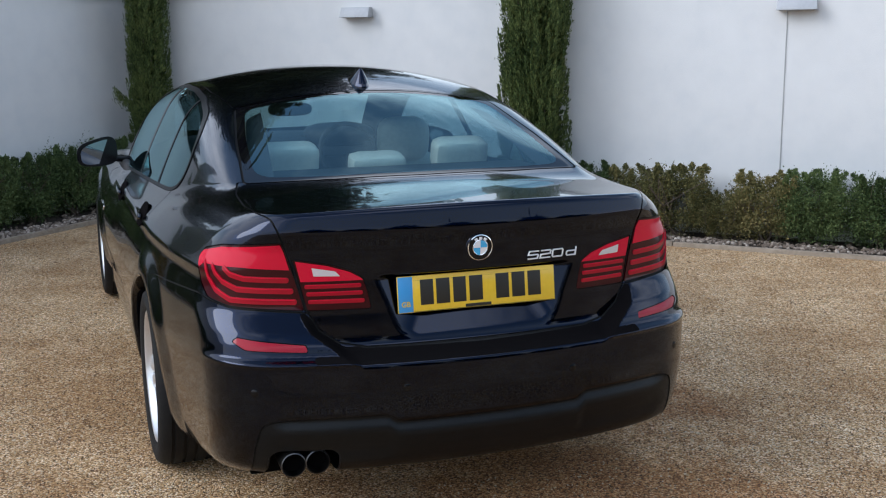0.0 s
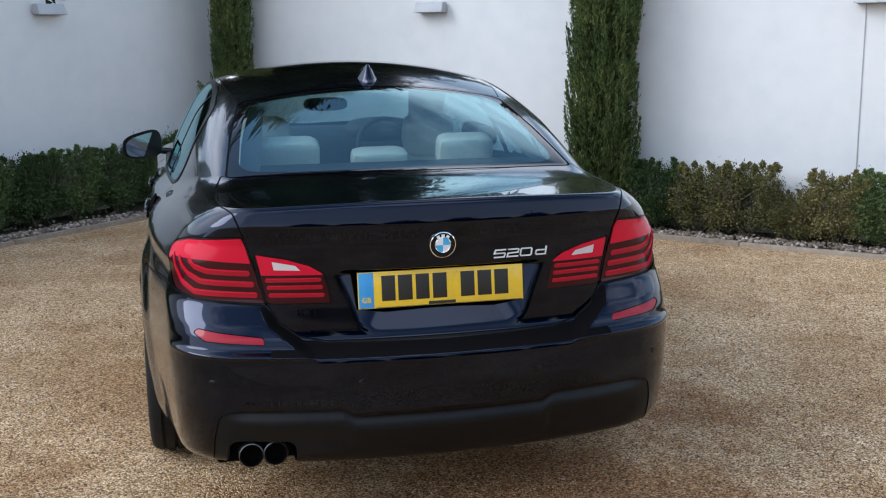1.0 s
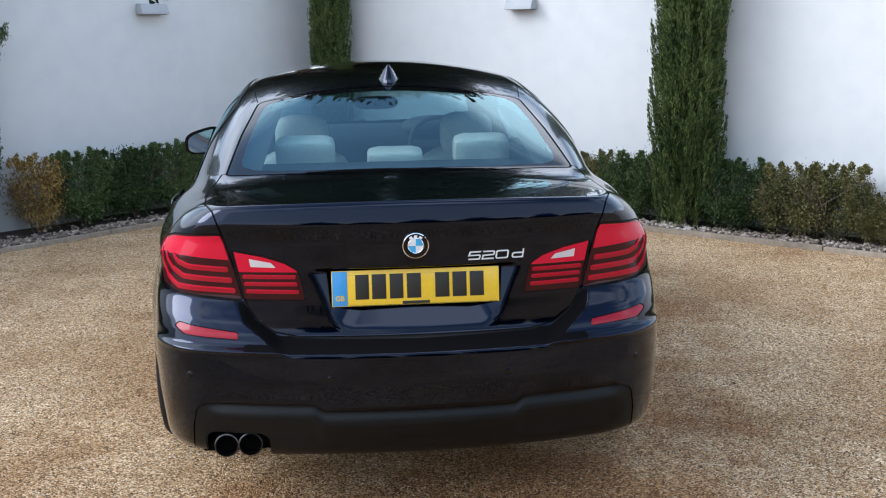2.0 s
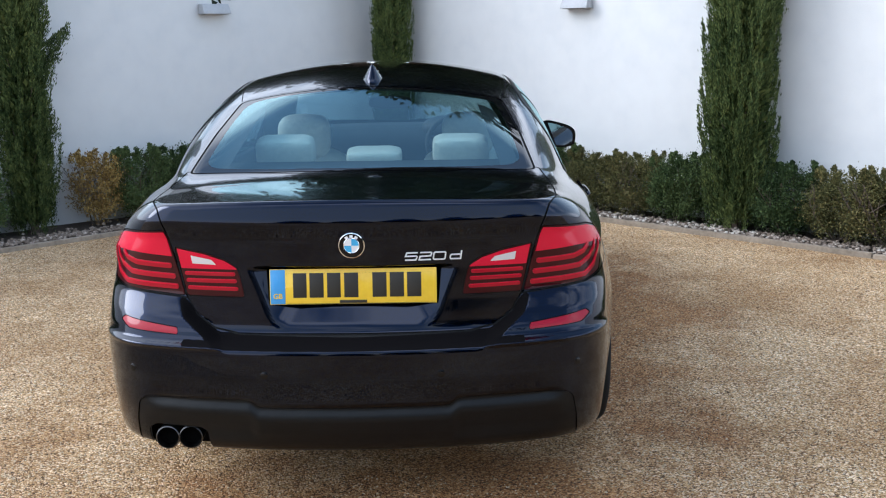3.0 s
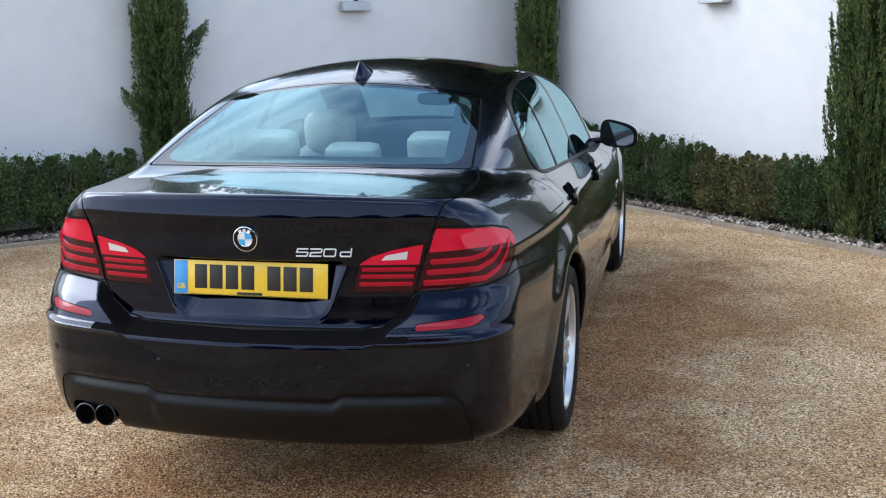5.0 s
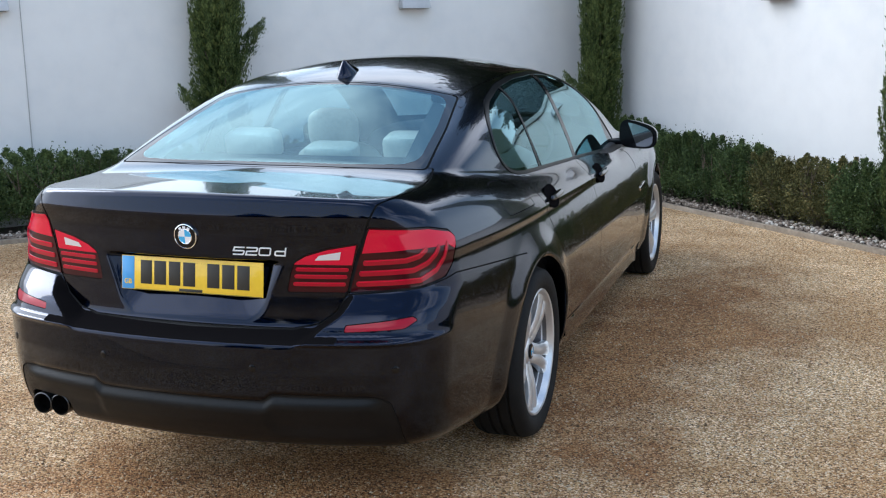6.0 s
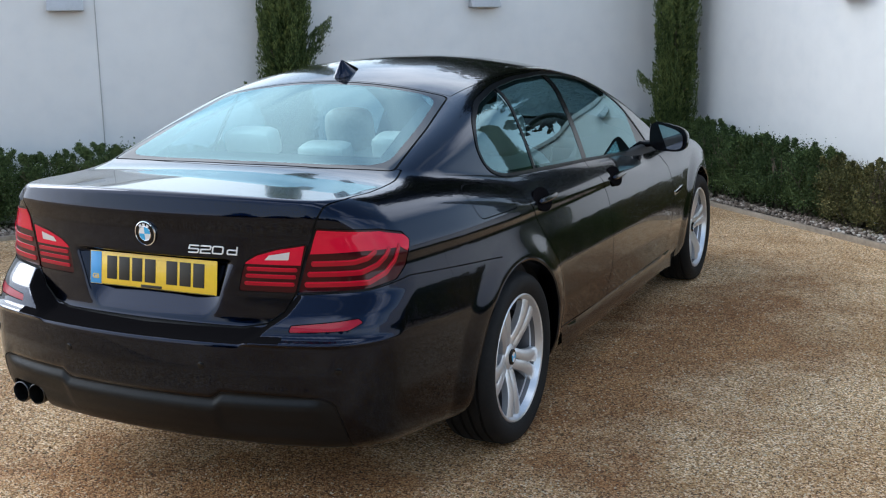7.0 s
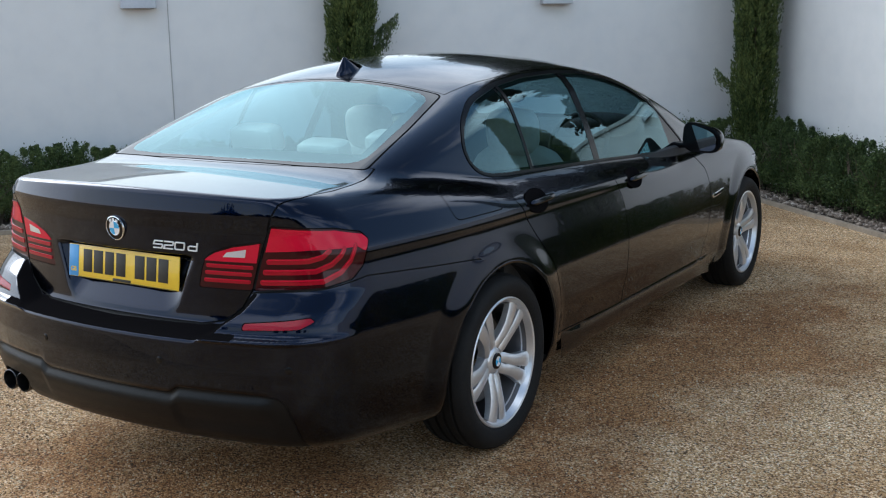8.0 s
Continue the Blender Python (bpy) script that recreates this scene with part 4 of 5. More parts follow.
for sign in (1, -1):
    outer = [o for o in car.children if o.name.startswith("tail_lamp") and o.data.vertices[0].co.x * sign > 0][0]
    lo, li = refined(refined(half(lamp_out, sign))), refined(refined(half(lamp_in, sign)))
    panel("upper_lens", clip(lo, polygon(LANE(lo[0]), lo[0][:, 2], UPPER_OUT)), LENS, outer, "clear red upper lens", 0.002, 0.001)
    for pts in BARS_OUT:
        panel("light_bar", clip(lo, np.maximum(bar_field(pts, 0.0085)(lo[0]), polygon(LANE(lo[0]), lo[0][:, 2], LAMP_OUT, -0.006))), LENS_BAR, outer, "red plastic light bar", 0.003, 0.0015)
        line = [(u, z + 0.0055) for u, z in pts]
        panel("light_line", clip(lo, np.maximum(bar_field(line, 0.0016)(lo[0]), polygon(LANE(lo[0]), lo[0][:, 2], LAMP_OUT, -0.008))), LENS, outer, "thin bright red line", 0.002, 0.003)
    # the inner lamp sits in the boot lid: its own pieces hang from the lid
    panel("lamp_lens", clip(li, polygon(LANE(li[0]), li[0][:, 2], UPPER_IN)), LENS, boot_lid, "clear red upper lens", 0.002, 0.001)
    panel("reversing_light", clip(li, polygon(LANE(li[0]), li[0][:, 2], CLEAR)), LENS_CLEAR, boot_lid, "clear white reversing light", 0.002, 0.002)
    for pts in BARS_IN:
        panel("light_bar", clip(li, bar_field(pts, 0.0062)(li[0])), LENS_BAR, boot_lid, "red light bar", 0.003, 0.0015)
        panel("light_line", clip(li, bar_field([(u, z + 0.0040) for u, z in pts], 0.0013)(li[0])), LENS, boot_lid, "thin bright red line", 0.002, 0.003)


def lettering(name, text, size, m, material, parent, label, depth=0.002):
    cu = bpy.data.curves.new(name, "FONT")
    cu.offset = size * 0.018
    cu.body, cu.size, cu.extrude, cu.align_x, cu.align_y = text, size, depth, "CENTER", "CENTER"
    tmp = bpy.data.objects.new("tmp", cu)
    me = bpy.data.meshes.new_from_object(tmp)
    bpy.data.objects.remove(tmp)
    me.materials.clear()
    me.materials.append(material)
    ob = new(name, me)
    ob.parent, ob.matrix_basis = parent, m
    return tagged(ob, label)


# number plate with its characters as plain bars
PLATE_Y = 0.133
part("plate_holder", box((0.50, 0.030, 0.09), (0, PLATE_Y + 0.018, 0.785), 0.004), PAINT, boot_lid)
plate = part("number_plate", box((0.52, 0.004, 0.111), (0, 0, 0), 0.0018), YELLOW, car, "yellow number plate with a blue end band")
plate.matrix_basis = pose(0, PLATE_Y, 0.785, -7, 0, 0)
part("band", box((0.046, 0.0012, 0.107), (-0.2345, -0.0024, 0), 0.0003), BLUE, plate, "blue band with two small letters")
for x, w in zip((-0.170, -0.118, -0.064, -0.010, 0.078, 0.132, 0.186), (0.042, 0.044, 0.042, 0.044, 0.044, 0.044, 0.044)):
    part("plate_bar", box((w, 0.0012, 0.077), (x + 0.004, -0.0024, 0.004), 0.0003), INK, plate, "black bar")
part("maker_strip", box((0.085, 0.0012, 0.009), (0.0, -0.0024, -0.0475), 0.0002), INK, plate, "small dark strip")
lettering("band_letters", "GB", 0.022, pose(-0.2345, -0.0034, -0.030, 90, 0, 0), YELLOW, plate, "small yellow letters", 0.0004)
part("plate_border", box((0.462, 0.0008, 0.0015), (0.024, -0.0022, -0.0535)), INK, plate)

# round emblem
ey = tail_y(0, 0.918) - 0.001
emblem = part("emblem", revolve([(0.0, 0.0), (0.040, 0.0), (0.0415, 0.003), (0.0405, 0.007), (0.038, 0.008), (0.0365, 0.006), (0.0, 0.006)], 48), CHROME, boot_lid, "round emblem with a chrome ring and blue and white quarters")
emblem.matrix_basis = pose(0, ey, 0.918, 0, 0, -90) @ pose(0, 0, 0, 0, 5, 0)
part("emblem_ring", revolve([(0.0, 0.0064), (0.0368, 0.0064), (0.0368, 0.0078), (0.0235, 0.0082)], 48), TRIM, emblem, "black ring")
for q in range(4):
    bm = bmesh.new()
    arc = [bm.verts.new((0.0088, 0.0225 * math.cos(a), 0.0225 * math.sin(a))) for a in np.linspace(q * math.pi / 2, (q + 1) * math.pi / 2, 9)]
    c = bm.verts.new((0.0094, 0, 0))
    for a, b in zip(arc, arc[1:]):
        bm.faces.new((c, a, b))
    part("emblem_quarter", bm, EMBLEM_BLUE if q % 2 == 0 else EMBLEM_WHITE, emblem)
for a in (60, 90, 120):
    part("emblem_mark", box((0.0012, 0.010, 0.008), (0.0088, 0.0295 * math.cos(radians(a)), 0.0295 * math.sin(radians(a))), 0.0003, Matrix.Rotation(radians(a - 90), 4, "X")), EMBLEM_WHITE, emblem, "white mark")
part("emblem_rim", revolve([(0.0222, 0.0085), (0.0236, 0.0095), (0.025, 0.0085)], 40), CHROME, emblem)


def ribbon(path, width, depth, closed=False):
    """A raised stroke with mitred corners along a path in the plane of x and z; it stands out towards -y."""
    pts = [Vector(p) for p in path]
    m, w = len(pts), width / 2
    bm = bmesh.new()
    rings = []
    for k, p in enumerate(pts):
        a = (p - pts[k - 1]).normalized() if k or closed else (pts[1] - p).normalized()
        b = (pts[(k + 1) % m] - p).normalized() if k < m - 1 or closed else a
        na, nb = Vector((-a.y, a.x)), Vector((-b.y, b.x))
        mit = (na + nb) / max(0.3, 1 + na.dot(nb))
        q, r = p + mit * w, p - mit * w
        q2, r2 = p + mit * w * 0.72, p - mit * w * 0.72
        rings.append([bm.verts.new(v) for v in ((q.x, 0, q.y), (q.x, -depth * 0.7, q.y), (q2.x, -depth, q2.y), (r2.x, -depth, r2.y), (r.x, -depth * 0.7, r.y), (r.x, 0, r.y))])
    pairs = list(zip(rings, rings[1:])) + ([(rings[-1], rings[0])] if closed else [])
    for p, q in pairs:
        for k in range(6):
            bm.faces.new((p[k], p[(k + 1) % 6], q[(k + 1) % 6], q[k]))
    if not closed:
        bm.faces.new(rings[0])
        bm.faces.new(rings[-1][::-1])
    bmesh.ops.recalc_face_normals(bm, faces=bm.faces[:])
    return bm


# "520 d" in wide, squared, raised characters
GW, GH = 0.0365, 0.0225
GLYPHS = {"5": ([(GW, GH), (0.003, GH), (0, GH * 0.53), (GW - 0.003, GH * 0.53), (GW, GH * 0.42), (GW - 0.003, 0), (0, 0)], False),
          "2": ([(0, GH), (GW - 0.003, GH), (GW, GH * 0.9), (GW - 0.002, GH * 0.53), (0.002, GH * 0.47), (0, 0), (GW, 0)], False),
          "0": ([(0.003, 0), (0, 0.003), (0, GH - 0.003), (0.003, GH), (GW - 0.003, GH), (GW, GH - 0.003), (GW, 0.003), (GW - 0.003, 0)], True),
          "d": ([(0.030, GH * 0.60), (0.004, GH * 0.60), (0, GH * 0.48), (0, 0.003), (0.003, 0), (0.033, 0), (0.033, GH * 1.12)], False)}
for ch, x in (("5", 0.163), ("2", 0.2065), ("0", 0.250), ("d", 0.302)):
    path, closed = GLYPHS[ch]
    ty = tail_y(x + 0.02, 0.879)
    glyph = part("raised_character", ribbon([(u + 0.16 * v, v) for u, v in path], 0.0044, 0.004, closed), SATIN, boot_lid, "raised satin chrome character", False)
    glyph.matrix_basis = pose(x, ty - 0.0005 - 0.02 * 0.105, 0.867, -1, 0, 6)

# exhaust, sensors, aerial
for x in (-0.598, -0.525):
    tip = part("exhaust_tip", revolve([(0.030, 0.19), (0.0375, 0.0), (0.0375, -0.006), (0.0345, -0.008), (0.0325, 0.0), (0.030, 0.19)], 40), STEEL, car, "polished round exhaust tip")
    tip.matrix_basis = pose(x, 0.105, 0.310, 0, 0, 90)
    part("soot", revolve([(0.0, 0.03), (0.033, 0.03), (0.0325, 0.004)], 32), BLACK, tip, "black inside of the pipe")
# black block behind the notch, in place of the hollow's own shade
part("exhaust_recess", box((0.26, 0.02, 0.16), (-0.562, 0.30, 0.30), 0.006), BLACK, car, "black block for the shade in the hollow round the exhaust tips")
for x in (-0.70, -0.27, 0.27, 0.70):
    y = tail_y(x, 0.535)
    a = math.degrees(math.atan(0.38 * x + 0.4 * x ** 3))
    s = part("parking_sensor", revolve([(0.0, 0.002), (0.010, 0.002), (0.0118, 0.001), (0.0125, -0.002)], 24), TRIM, car)
    s.matrix_basis = pose(x, y, 0.535, 0, 0, -90 + a * 1.2)
bm = bmesh.new()
rows = []
for k in range(9):
    u = k / 8
    y0, y1 = 0.0 + 0.045 * (u ** 1.2) * 1.2, 0.185 - 0.125 * u ** 1.1
    z = 0.066 * u
    half_w = 0.041 * (1 - u) ** 0.9 + 0.003
    ring = []
    for a in range(14):
        t = 2 * math.pi * a / 14
        ring.append(bm.verts.new((half_w * math.cos(t), (y0 + y1) / 2 + (y1 - y0) / 2 * math.sin(t), z)))
    rows.append(ring)
for p, q in zip(rows, rows[1:]):
    for j in range(14):
        bm.faces.new((p[j], p[(j + 1) % 14], q[(j + 1) % 14], q[j]))
bm.faces.new(rows[-1])
fin = part("roof_aerial", bm, PAINT, car, "shark-fin roof aerial")
fin.matrix_basis = pose(0, 1.335, roof_z(0, 1.36) - 0.006, 9, 0, 0)

# handles, mirrors, vents
def mirror_form(sign, w, h, y0, depth):
    """A wing mirror's outline, taller at the car's side, drawn out forwards to a rounded back."""
    bm = bmesh.new()
    rings = []
    for k in range(7):
        u = k / 6
        shrink = 1.0 if depth < 0.02 else math.sqrt(max(0.02, 1 - (0.97 * u) ** 2.6))
        ring = []
        for j in range(40):
            a = 2 * math.pi * j / 40
            e = (abs(math.cos(a)) ** 3.4 + abs(math.sin(a)) ** 3.4) ** (-1 / 3.4)
            px, pz = e * math.cos(a), e * math.sin(a)
            x = px * w / 2 * shrink
            z = pz * h / 2 * (1 - 0.16 * px) - 0.010 * px
            ring.append(bm.verts.new((sign * x, y0 + depth * u, z * (0.4 + 0.6 * shrink))))
        rings.append(ring)
    for p, q in zip(rings, rings[1:]):
        for j in range(40):
            bm.faces.new((p[j], p[(j + 1) % 40], q[(j + 1) % 40], q[j]))
    bm.faces.new(rings[0])
    bm.faces.new(rings[-1])
    bmesh.ops.recalc_face_normals(bm, faces=bm.faces[:])
    return bm


doors = {(n, s): [o for o in car.children if o.name.startswith(n) and np.mean([v.co.x for v in o.data.vertices][:50]) * s > 0][0] for n in ("rear_door", "front_door") for s in (1, -1)}
for sign in (1, -1):
    for name, y, z in (("rear_door", 1.415, 0.886), ("front_door", 2.375, 0.858)):
        x = flank_x(y, z)
        tilt = Matrix.Rotation(radians(-24 * sign), 4, "Y")
        d = doors[(name, sign)]
        # a black blob paints the shade of the hollow behind the handle
        part("handle_cup", superblob((0.020, 0.175, 0.100), ((x - 0.0035) * sign, y, z), 2.2, tilt), SHADE_BLACK, d, "grip cup, its shade put in as a matt black blob")
        part("handle", superblob((0.024, 0.200, 0.026), ((x + 0.012) * sign, y + 0.025, z + 0.002), 3.2, tilt @ Matrix.Rotation(radians(2), 4, "X")), PAINT, d, "body-coloured pull handle")
    mirror = part("wing_mirror", mirror_form(sign, 0.200, 0.138, 0.0, 0.105), PAINT, car, "black-blue wing mirror with its glass")
    mirror.matrix_basis = pose(0.948 * sign, 3.12, 0.970, 0, 3 * sign, -6 * sign)
    part("mirror_frame", mirror_form(sign, 0.206, 0.142, -0.014, 0.012), TRIM, mirror)
    glass = mirror_form(sign, 0.180, 0.116, -0.0185, 0.003)
    glass.transform(Matrix.Rotation(radians(-9 * sign), 4, "Z") @ Matrix.Rotation(radians(4), 4, "X"))
    part("mirror_glass", glass, MIRROR, mirror, "reflecting mirror glass")
    part("mirror_arm", superblob((0.16, 0.06, 0.035), ((-0.125) * sign, 0.015, -0.045), 3, Matrix.Rotation(radians(-10 * sign), 4, "Y")), TRIM, mirror)
    vx = flank_x(3.50, 0.640)
    vent = part("side_vent", box((0.008, 0.175, 0.026), (0, 0, 0), 0.004), CHROME, car, "small chrome-framed side vent")
    vent.matrix_basis = pose((vx + 0.001) * sign, 3.50, 0.640, 4, 0, 0)
    part("vent_slot", box((0.010, 0.15, 0.013), (0, 0, 0), 0.003), BLACK, vent)
    bm = bmesh.new()
    prev = None
    for k in range(40):
        y = 1.60 + 1.86 * k / 39
        x0 = flank_x(y, 0.305)
        end = min(1, k / 5, (39 - k) / 5)
        ring = [bm.verts.new((sign * (x0 + ox * end), y, z)) for ox, z in ((-0.02, 0.322), (0.000, 0.312), (0.006, 0.288), (0.007, 0.25), (-0.004, 0.215), (-0.04, 0.205))]
        if prev:
            for j in range(5):
                f = (prev[j], prev[j + 1], ring[j + 1], ring[j])
                bm.faces.new(f)
        prev = ring
    bmesh.ops.recalc_face_normals(bm, faces=bm.faces[:])
    part("side_skirt", bm, PAINT, car, "black-blue side skirt")
    for cy in (REAR_AXLE, FRONT_AXLE):
        bm = bmesh.new()
        prev = None
        for k in range(61):
            a = radians(-14 + 208 * k / 60)
            y, z = cy + 0.378 * math.cos(a), HUB_Z + 0.378 * math.sin(a)
            if z < 0.25:
                continue
            xs = flank_x(cy + 0.392 * math.cos(a), HUB_Z + 0.392 * math.sin(a))
            ring = []
            for r, ox in ((0.396, -0.005), (0.388, 0.000), (0.380, 0.002), (0.372, -0.002), (0.370, -0.02), (0.372, -0.07)):
                ring.append(bm.verts.new((sign * (xs + ox), cy + r * math.cos(a), HUB_Z + r * math.sin(a))))
            if prev:
                for j in range(5):
                    bm.faces.new((prev[j], prev[j + 1], ring[j + 1], ring[j]))
            prev = ring
        bmesh.ops.recalc_face_normals(bm, faces=bm.faces[:])
        part("wheel_arch_lip", bm, PAINT, car)

# cabin
part("cabin_floor", box((1.44, 2.7, 0.04), (0, 2.4, 0.36), 0.01), CABIN, car)
shelf = bmesh.new()
box((1.20, 0.50, 0.03), (0, 0.925, 1.038), 0.01, Matrix.Rotation(radians(1), 4, "X"), shelf)
part("parcel_shelf", shelf, CABIN, car, "dark rear parcel shelf")
part("dashboard", superblob((1.38, 0.55, 0.34), (0, 3.32, 0.86), 3.4), CABIN, car, "dark dashboard")
part("instrument_hood", superblob((0.40, 0.30, 0.13), (0.37, 3.15, 1.02), 2.6), CABIN, car)
bm = revolve([(0.158 + 0.014 * math.cos(a), 0.014 * math.sin(a)) for a in np.linspace(0, 2 * math.pi, 13)], 40)
bm2 = box((0.03, 0.30, 0.05), (0, 0, 0), 0.01, None, bm)
box((0.03, 0.05, 0.17), (0, 0, -0.08), 0.01, None, bm2)
wheel_rim = part("steering_wheel", bm2, CABIN, car, "dark steering wheel")
wheel_rim.matrix_basis = pose(0.36, 2.90, 0.945) @ pose(0, 0, 0, -24, 0, 0) @ pose(0, 0, 0, 0, 0, 90)
mir = part("rear_view_mirror", superblob((0.23, 0.03, 0.070), (0.008, 2.75, 1.190), 3.2), CABIN, car, "dark interior mirror")


def make_seat(x, y):
    seat = part("front_seat", superblob((0.50, 0.52, 0.20), (x, y + 0.28, 0.60), 3.2), LEATHER, car, "cream leather front seat")
    bm = superblob((0.50, 0.16, 0.56), (x, y + 0.0, 0.74), 3.4, Matrix.Rotation(radians(14), 4, "X"))
    part("backrest", bm, LEATHER, seat)
    part("headrest", superblob((0.25, 0.12, 0.21), (x, y - 0.10, 1.075), 3.6, Matrix.Rotation(radians(8), 4, "X")), LEATHER, seat, "cream leather headrest")
    part("headrest_post", stems([((x - 0.06, y - 0.09, 1.0), (x - 0.06, y - 0.1, 1.08), 0.007, 0.007), ((x + 0.06, y - 0.09, 1.0), (x + 0.06, y - 0.1, 1.08), 0.007, 0.007)], 8), STEEL, seat)


make_seat(-0.375, 2.17)
make_seat(0.408, 2.19)
bench = part("rear_bench", superblob((1.30, 0.20, 0.58), (0, 1.40, 0.70), 4, Matrix.Rotation(radians(22), 4, "X")), LEATHER, car, "cream leather rear bench")
part("bench_cushion", superblob((1.30, 0.52, 0.20), (0, 1.72, 0.58), 4), LEATHER, bench)
for x, w, z, hgt in ((-0.345, 0.235, 1.092, 0.125), (0.010, 0.222, 1.060, 0.085), (0.357, 0.225, 1.088, 0.125)):
    part("headrest", superblob((w, 0.11, hgt), (x, 1.215, z), 5.5, Matrix.Rotation(radians(14), 4, "X")), LEATHER, bench, "cream leather rear headrest")
for sign in (1, -1):
    part("door_card", box((0.05, 2.1, 0.5), (0.80 * sign, 2.3, 0.68), 0.02), CABIN, car, "dark inner door trim")

# dark inner trim along the rear window's flanks
side_strip = clip(rear_glass, 0.505 - 0.115 * (rear_glass[0][:, 1] - 0.65) - np.abs(rear_glass[0][:, 0]))
for sign in (1, -1):
    trim = half(side_strip, sign)
    if len(trim[2]):
        mesh_object("inner_pillar_trim", trim[0] - trim[1] * 0.03, trim[2], CABIN, car, "dark inner trim of the rear pillar", True, trim[1])

# ---- the courtyard ----
KERB_L, KERB_R = 7.71, 7.32          # y - x and x + y of the edging's court side
WALL_L, WALL_R = 8.76, 8.17          # the same of the walls' faces
WALL_TOP = 1.95
R2 = math.sqrt(0.5)


def corner_frame(dl, dr):
    """The point where the lines y - x = dl and x + y = dr meet."""
    return Vector(((dr - dl) / 2, (dr + dl) / 2, 0))


WALL_C, KERB_C = corner_frame(WALL_L, WALL_R), corner_frame(KERB_L, KERB_R)
ALONG_L, ALONG_R = Vector((-R2, -R2, 0)), Vector((R2, -R2, 0))   # away from the corner
INTO_L, INTO_R = Vector((R2, -R2, 0)), Vector((-R2, -R2, 0))     # from each wall into the court


def bed_pose(along, into, start, s, off, z=0.0, spin=0.0):
    """A pose on a bed: s metres from the corner, off metres out from the wall."""
    p = start + along * s + into * off
    a = math.degrees(math.atan2(along.y, along.x))
    return pose(p.x, p.y, z, 0, 0, a + spin)


# ground
bm = bmesh.new()
bmesh.ops.create_grid(bm, x_segments=1, y_segments=1, size=600)
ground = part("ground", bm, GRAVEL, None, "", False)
tagged(ground, "golden-brown compacted gravel drive with damp patches and painted car shade", "ground", kind="structure")

# walls
def wall(name, start, along, into, length, lead):
    a = math.atan2(along.y, along.x)
    m = Matrix.Translation(start) @ Matrix.Rotation(a, 4, "Z")
    side = 1 if (Matrix.Rotation(a, 4, "Z") @ Vector((0, 1, 0))).dot(into) > 0 else -1
    bm = box((length + lead, 0.3, WALL_TOP + 0.2), ((length - lead) / 2, -side * 0.15, WALL_TOP / 2 - 0.1), 0.006)
    w = part(name, bm, WALL, None, "", False)
    w.matrix_world = m
    tagged(w, "smooth white rendered courtyard wall", "wall", kind="structure")
    cop = box((length + lead, 0.38, 0.06), ((length - lead) / 2, -side * 0.15, WALL_TOP + 0.034), 0.008)
    part("coping", cop, COPING, w)
    return w


wall_l = wall("wall_west", WALL_C, ALONG_L, INTO_L, 11.0, 0.0)
wall_r = wall("wall_east", WALL_C, ALONG_R, INTO_R, 13.0, 0.3)

# fine vertical joints in the render
for along, into, s in ((ALONG_L, INTO_L, 5.55), (ALONG_R, INTO_R, 6.215)):
    joint = part("wall_joint", box((0.008, 0.006, WALL_TOP), (0, 0, WALL_TOP / 2), 0.002), COPING, None)
    joint.matrix_world = bed_pose(along, into, WALL_C, s, 0.003)
    tagged(joint, "thin grey movement joint in the white wall", "wall joint", "wall joints", "structure")


# wall lamps
def make_wall_lamp():
    t = thing("wall_lamp", "pale grey box-shaped lamp fixed high on the white wall", "wall lamp", "wall lamps")
    bm = box((0.292, 0.10, 0.088), (0, 0.062, 0.044), 0.004)
    for v in bm.verts:
        u = max(0.0, v.co.z / 0.088)
        v.co.x *= 1 - 0.05 * u
        v.co.y -= 0.035 * u * (v.co.y > 0.06)
    part("housing", bm, LAMP_GREY, t, "pale grey metal housing")
    part("back_plate", box((0.24, 0.012, 0.07), (0, 0.004, 0.044), 0.003), LAMP_GREY, t)
    part("diffuser", box((0.25, 0.07, 0.006), (0, 0.062, -0.0015), 0.001), HEADLINER, t)
    return t


LAMP_Z = 1.742
lamp = make_wall_lamp()
spots = [(ALONG_L, INTO_L, 2.11), (ALONG_L, INTO_L, 5.785), (ALONG_R, INTO_R, 2.56), (ALONG_R, INTO_R, 6.29)]
for i, (along, into, s) in enumerate(spots):
    m = bed_pose(along, into, WALL_C, s, 0.0, LAMP_Z)
    if (m.to_3x3() @ Vector((0, 1, 0))).dot(into) < 0:
        m = m @ pose(0, 0, 0, 0, 0, 180)
    if i == 0:
        lamp.matrix_basis = m
    else:
        copy_thing(lamp, m)

# beds, edging, pebbles
def bed(name, start, along, into, length, depth):
    a = math.atan2(along.y, along.x)
    rot = Matrix.Rotation(a, 4, "Z")
    side = 1 if (rot @ Vector((0, 1, 0))).dot(into) > 0 else -1
    bm = bmesh.new()
    n = 60
    rows = []
    for i in range(n + 1):
        row = []
        for j in range(5):
            s = -0.0 + length * i / n
            o = depth * j / 4
            z = 0.016 + 0.016 * noise.noise(Vector((s * 3, o * 3, 1.7)))
            row.append(bm.verts.new((s, side * o, z)))
        rows.append(row)
    for p, q in zip(rows, rows[1:]):
        for j in range(4):
            bm.faces.new((p[j], q[j], q[j + 1], p[j + 1]))
    bmesh.ops.recalc_face_normals(bm, faces=bm.faces[:])
    b = part(name, bm, SOIL)
    b.matrix_world = Matrix.Translation(start) @ rot
    tagged(b, "dark soil planting bed along the white wall", "planting bed", kind="structure")
    return b


DEPTH_L, DEPTH_R = (WALL_L - KERB_L) * R2, (WALL_R - KERB_R) * R2
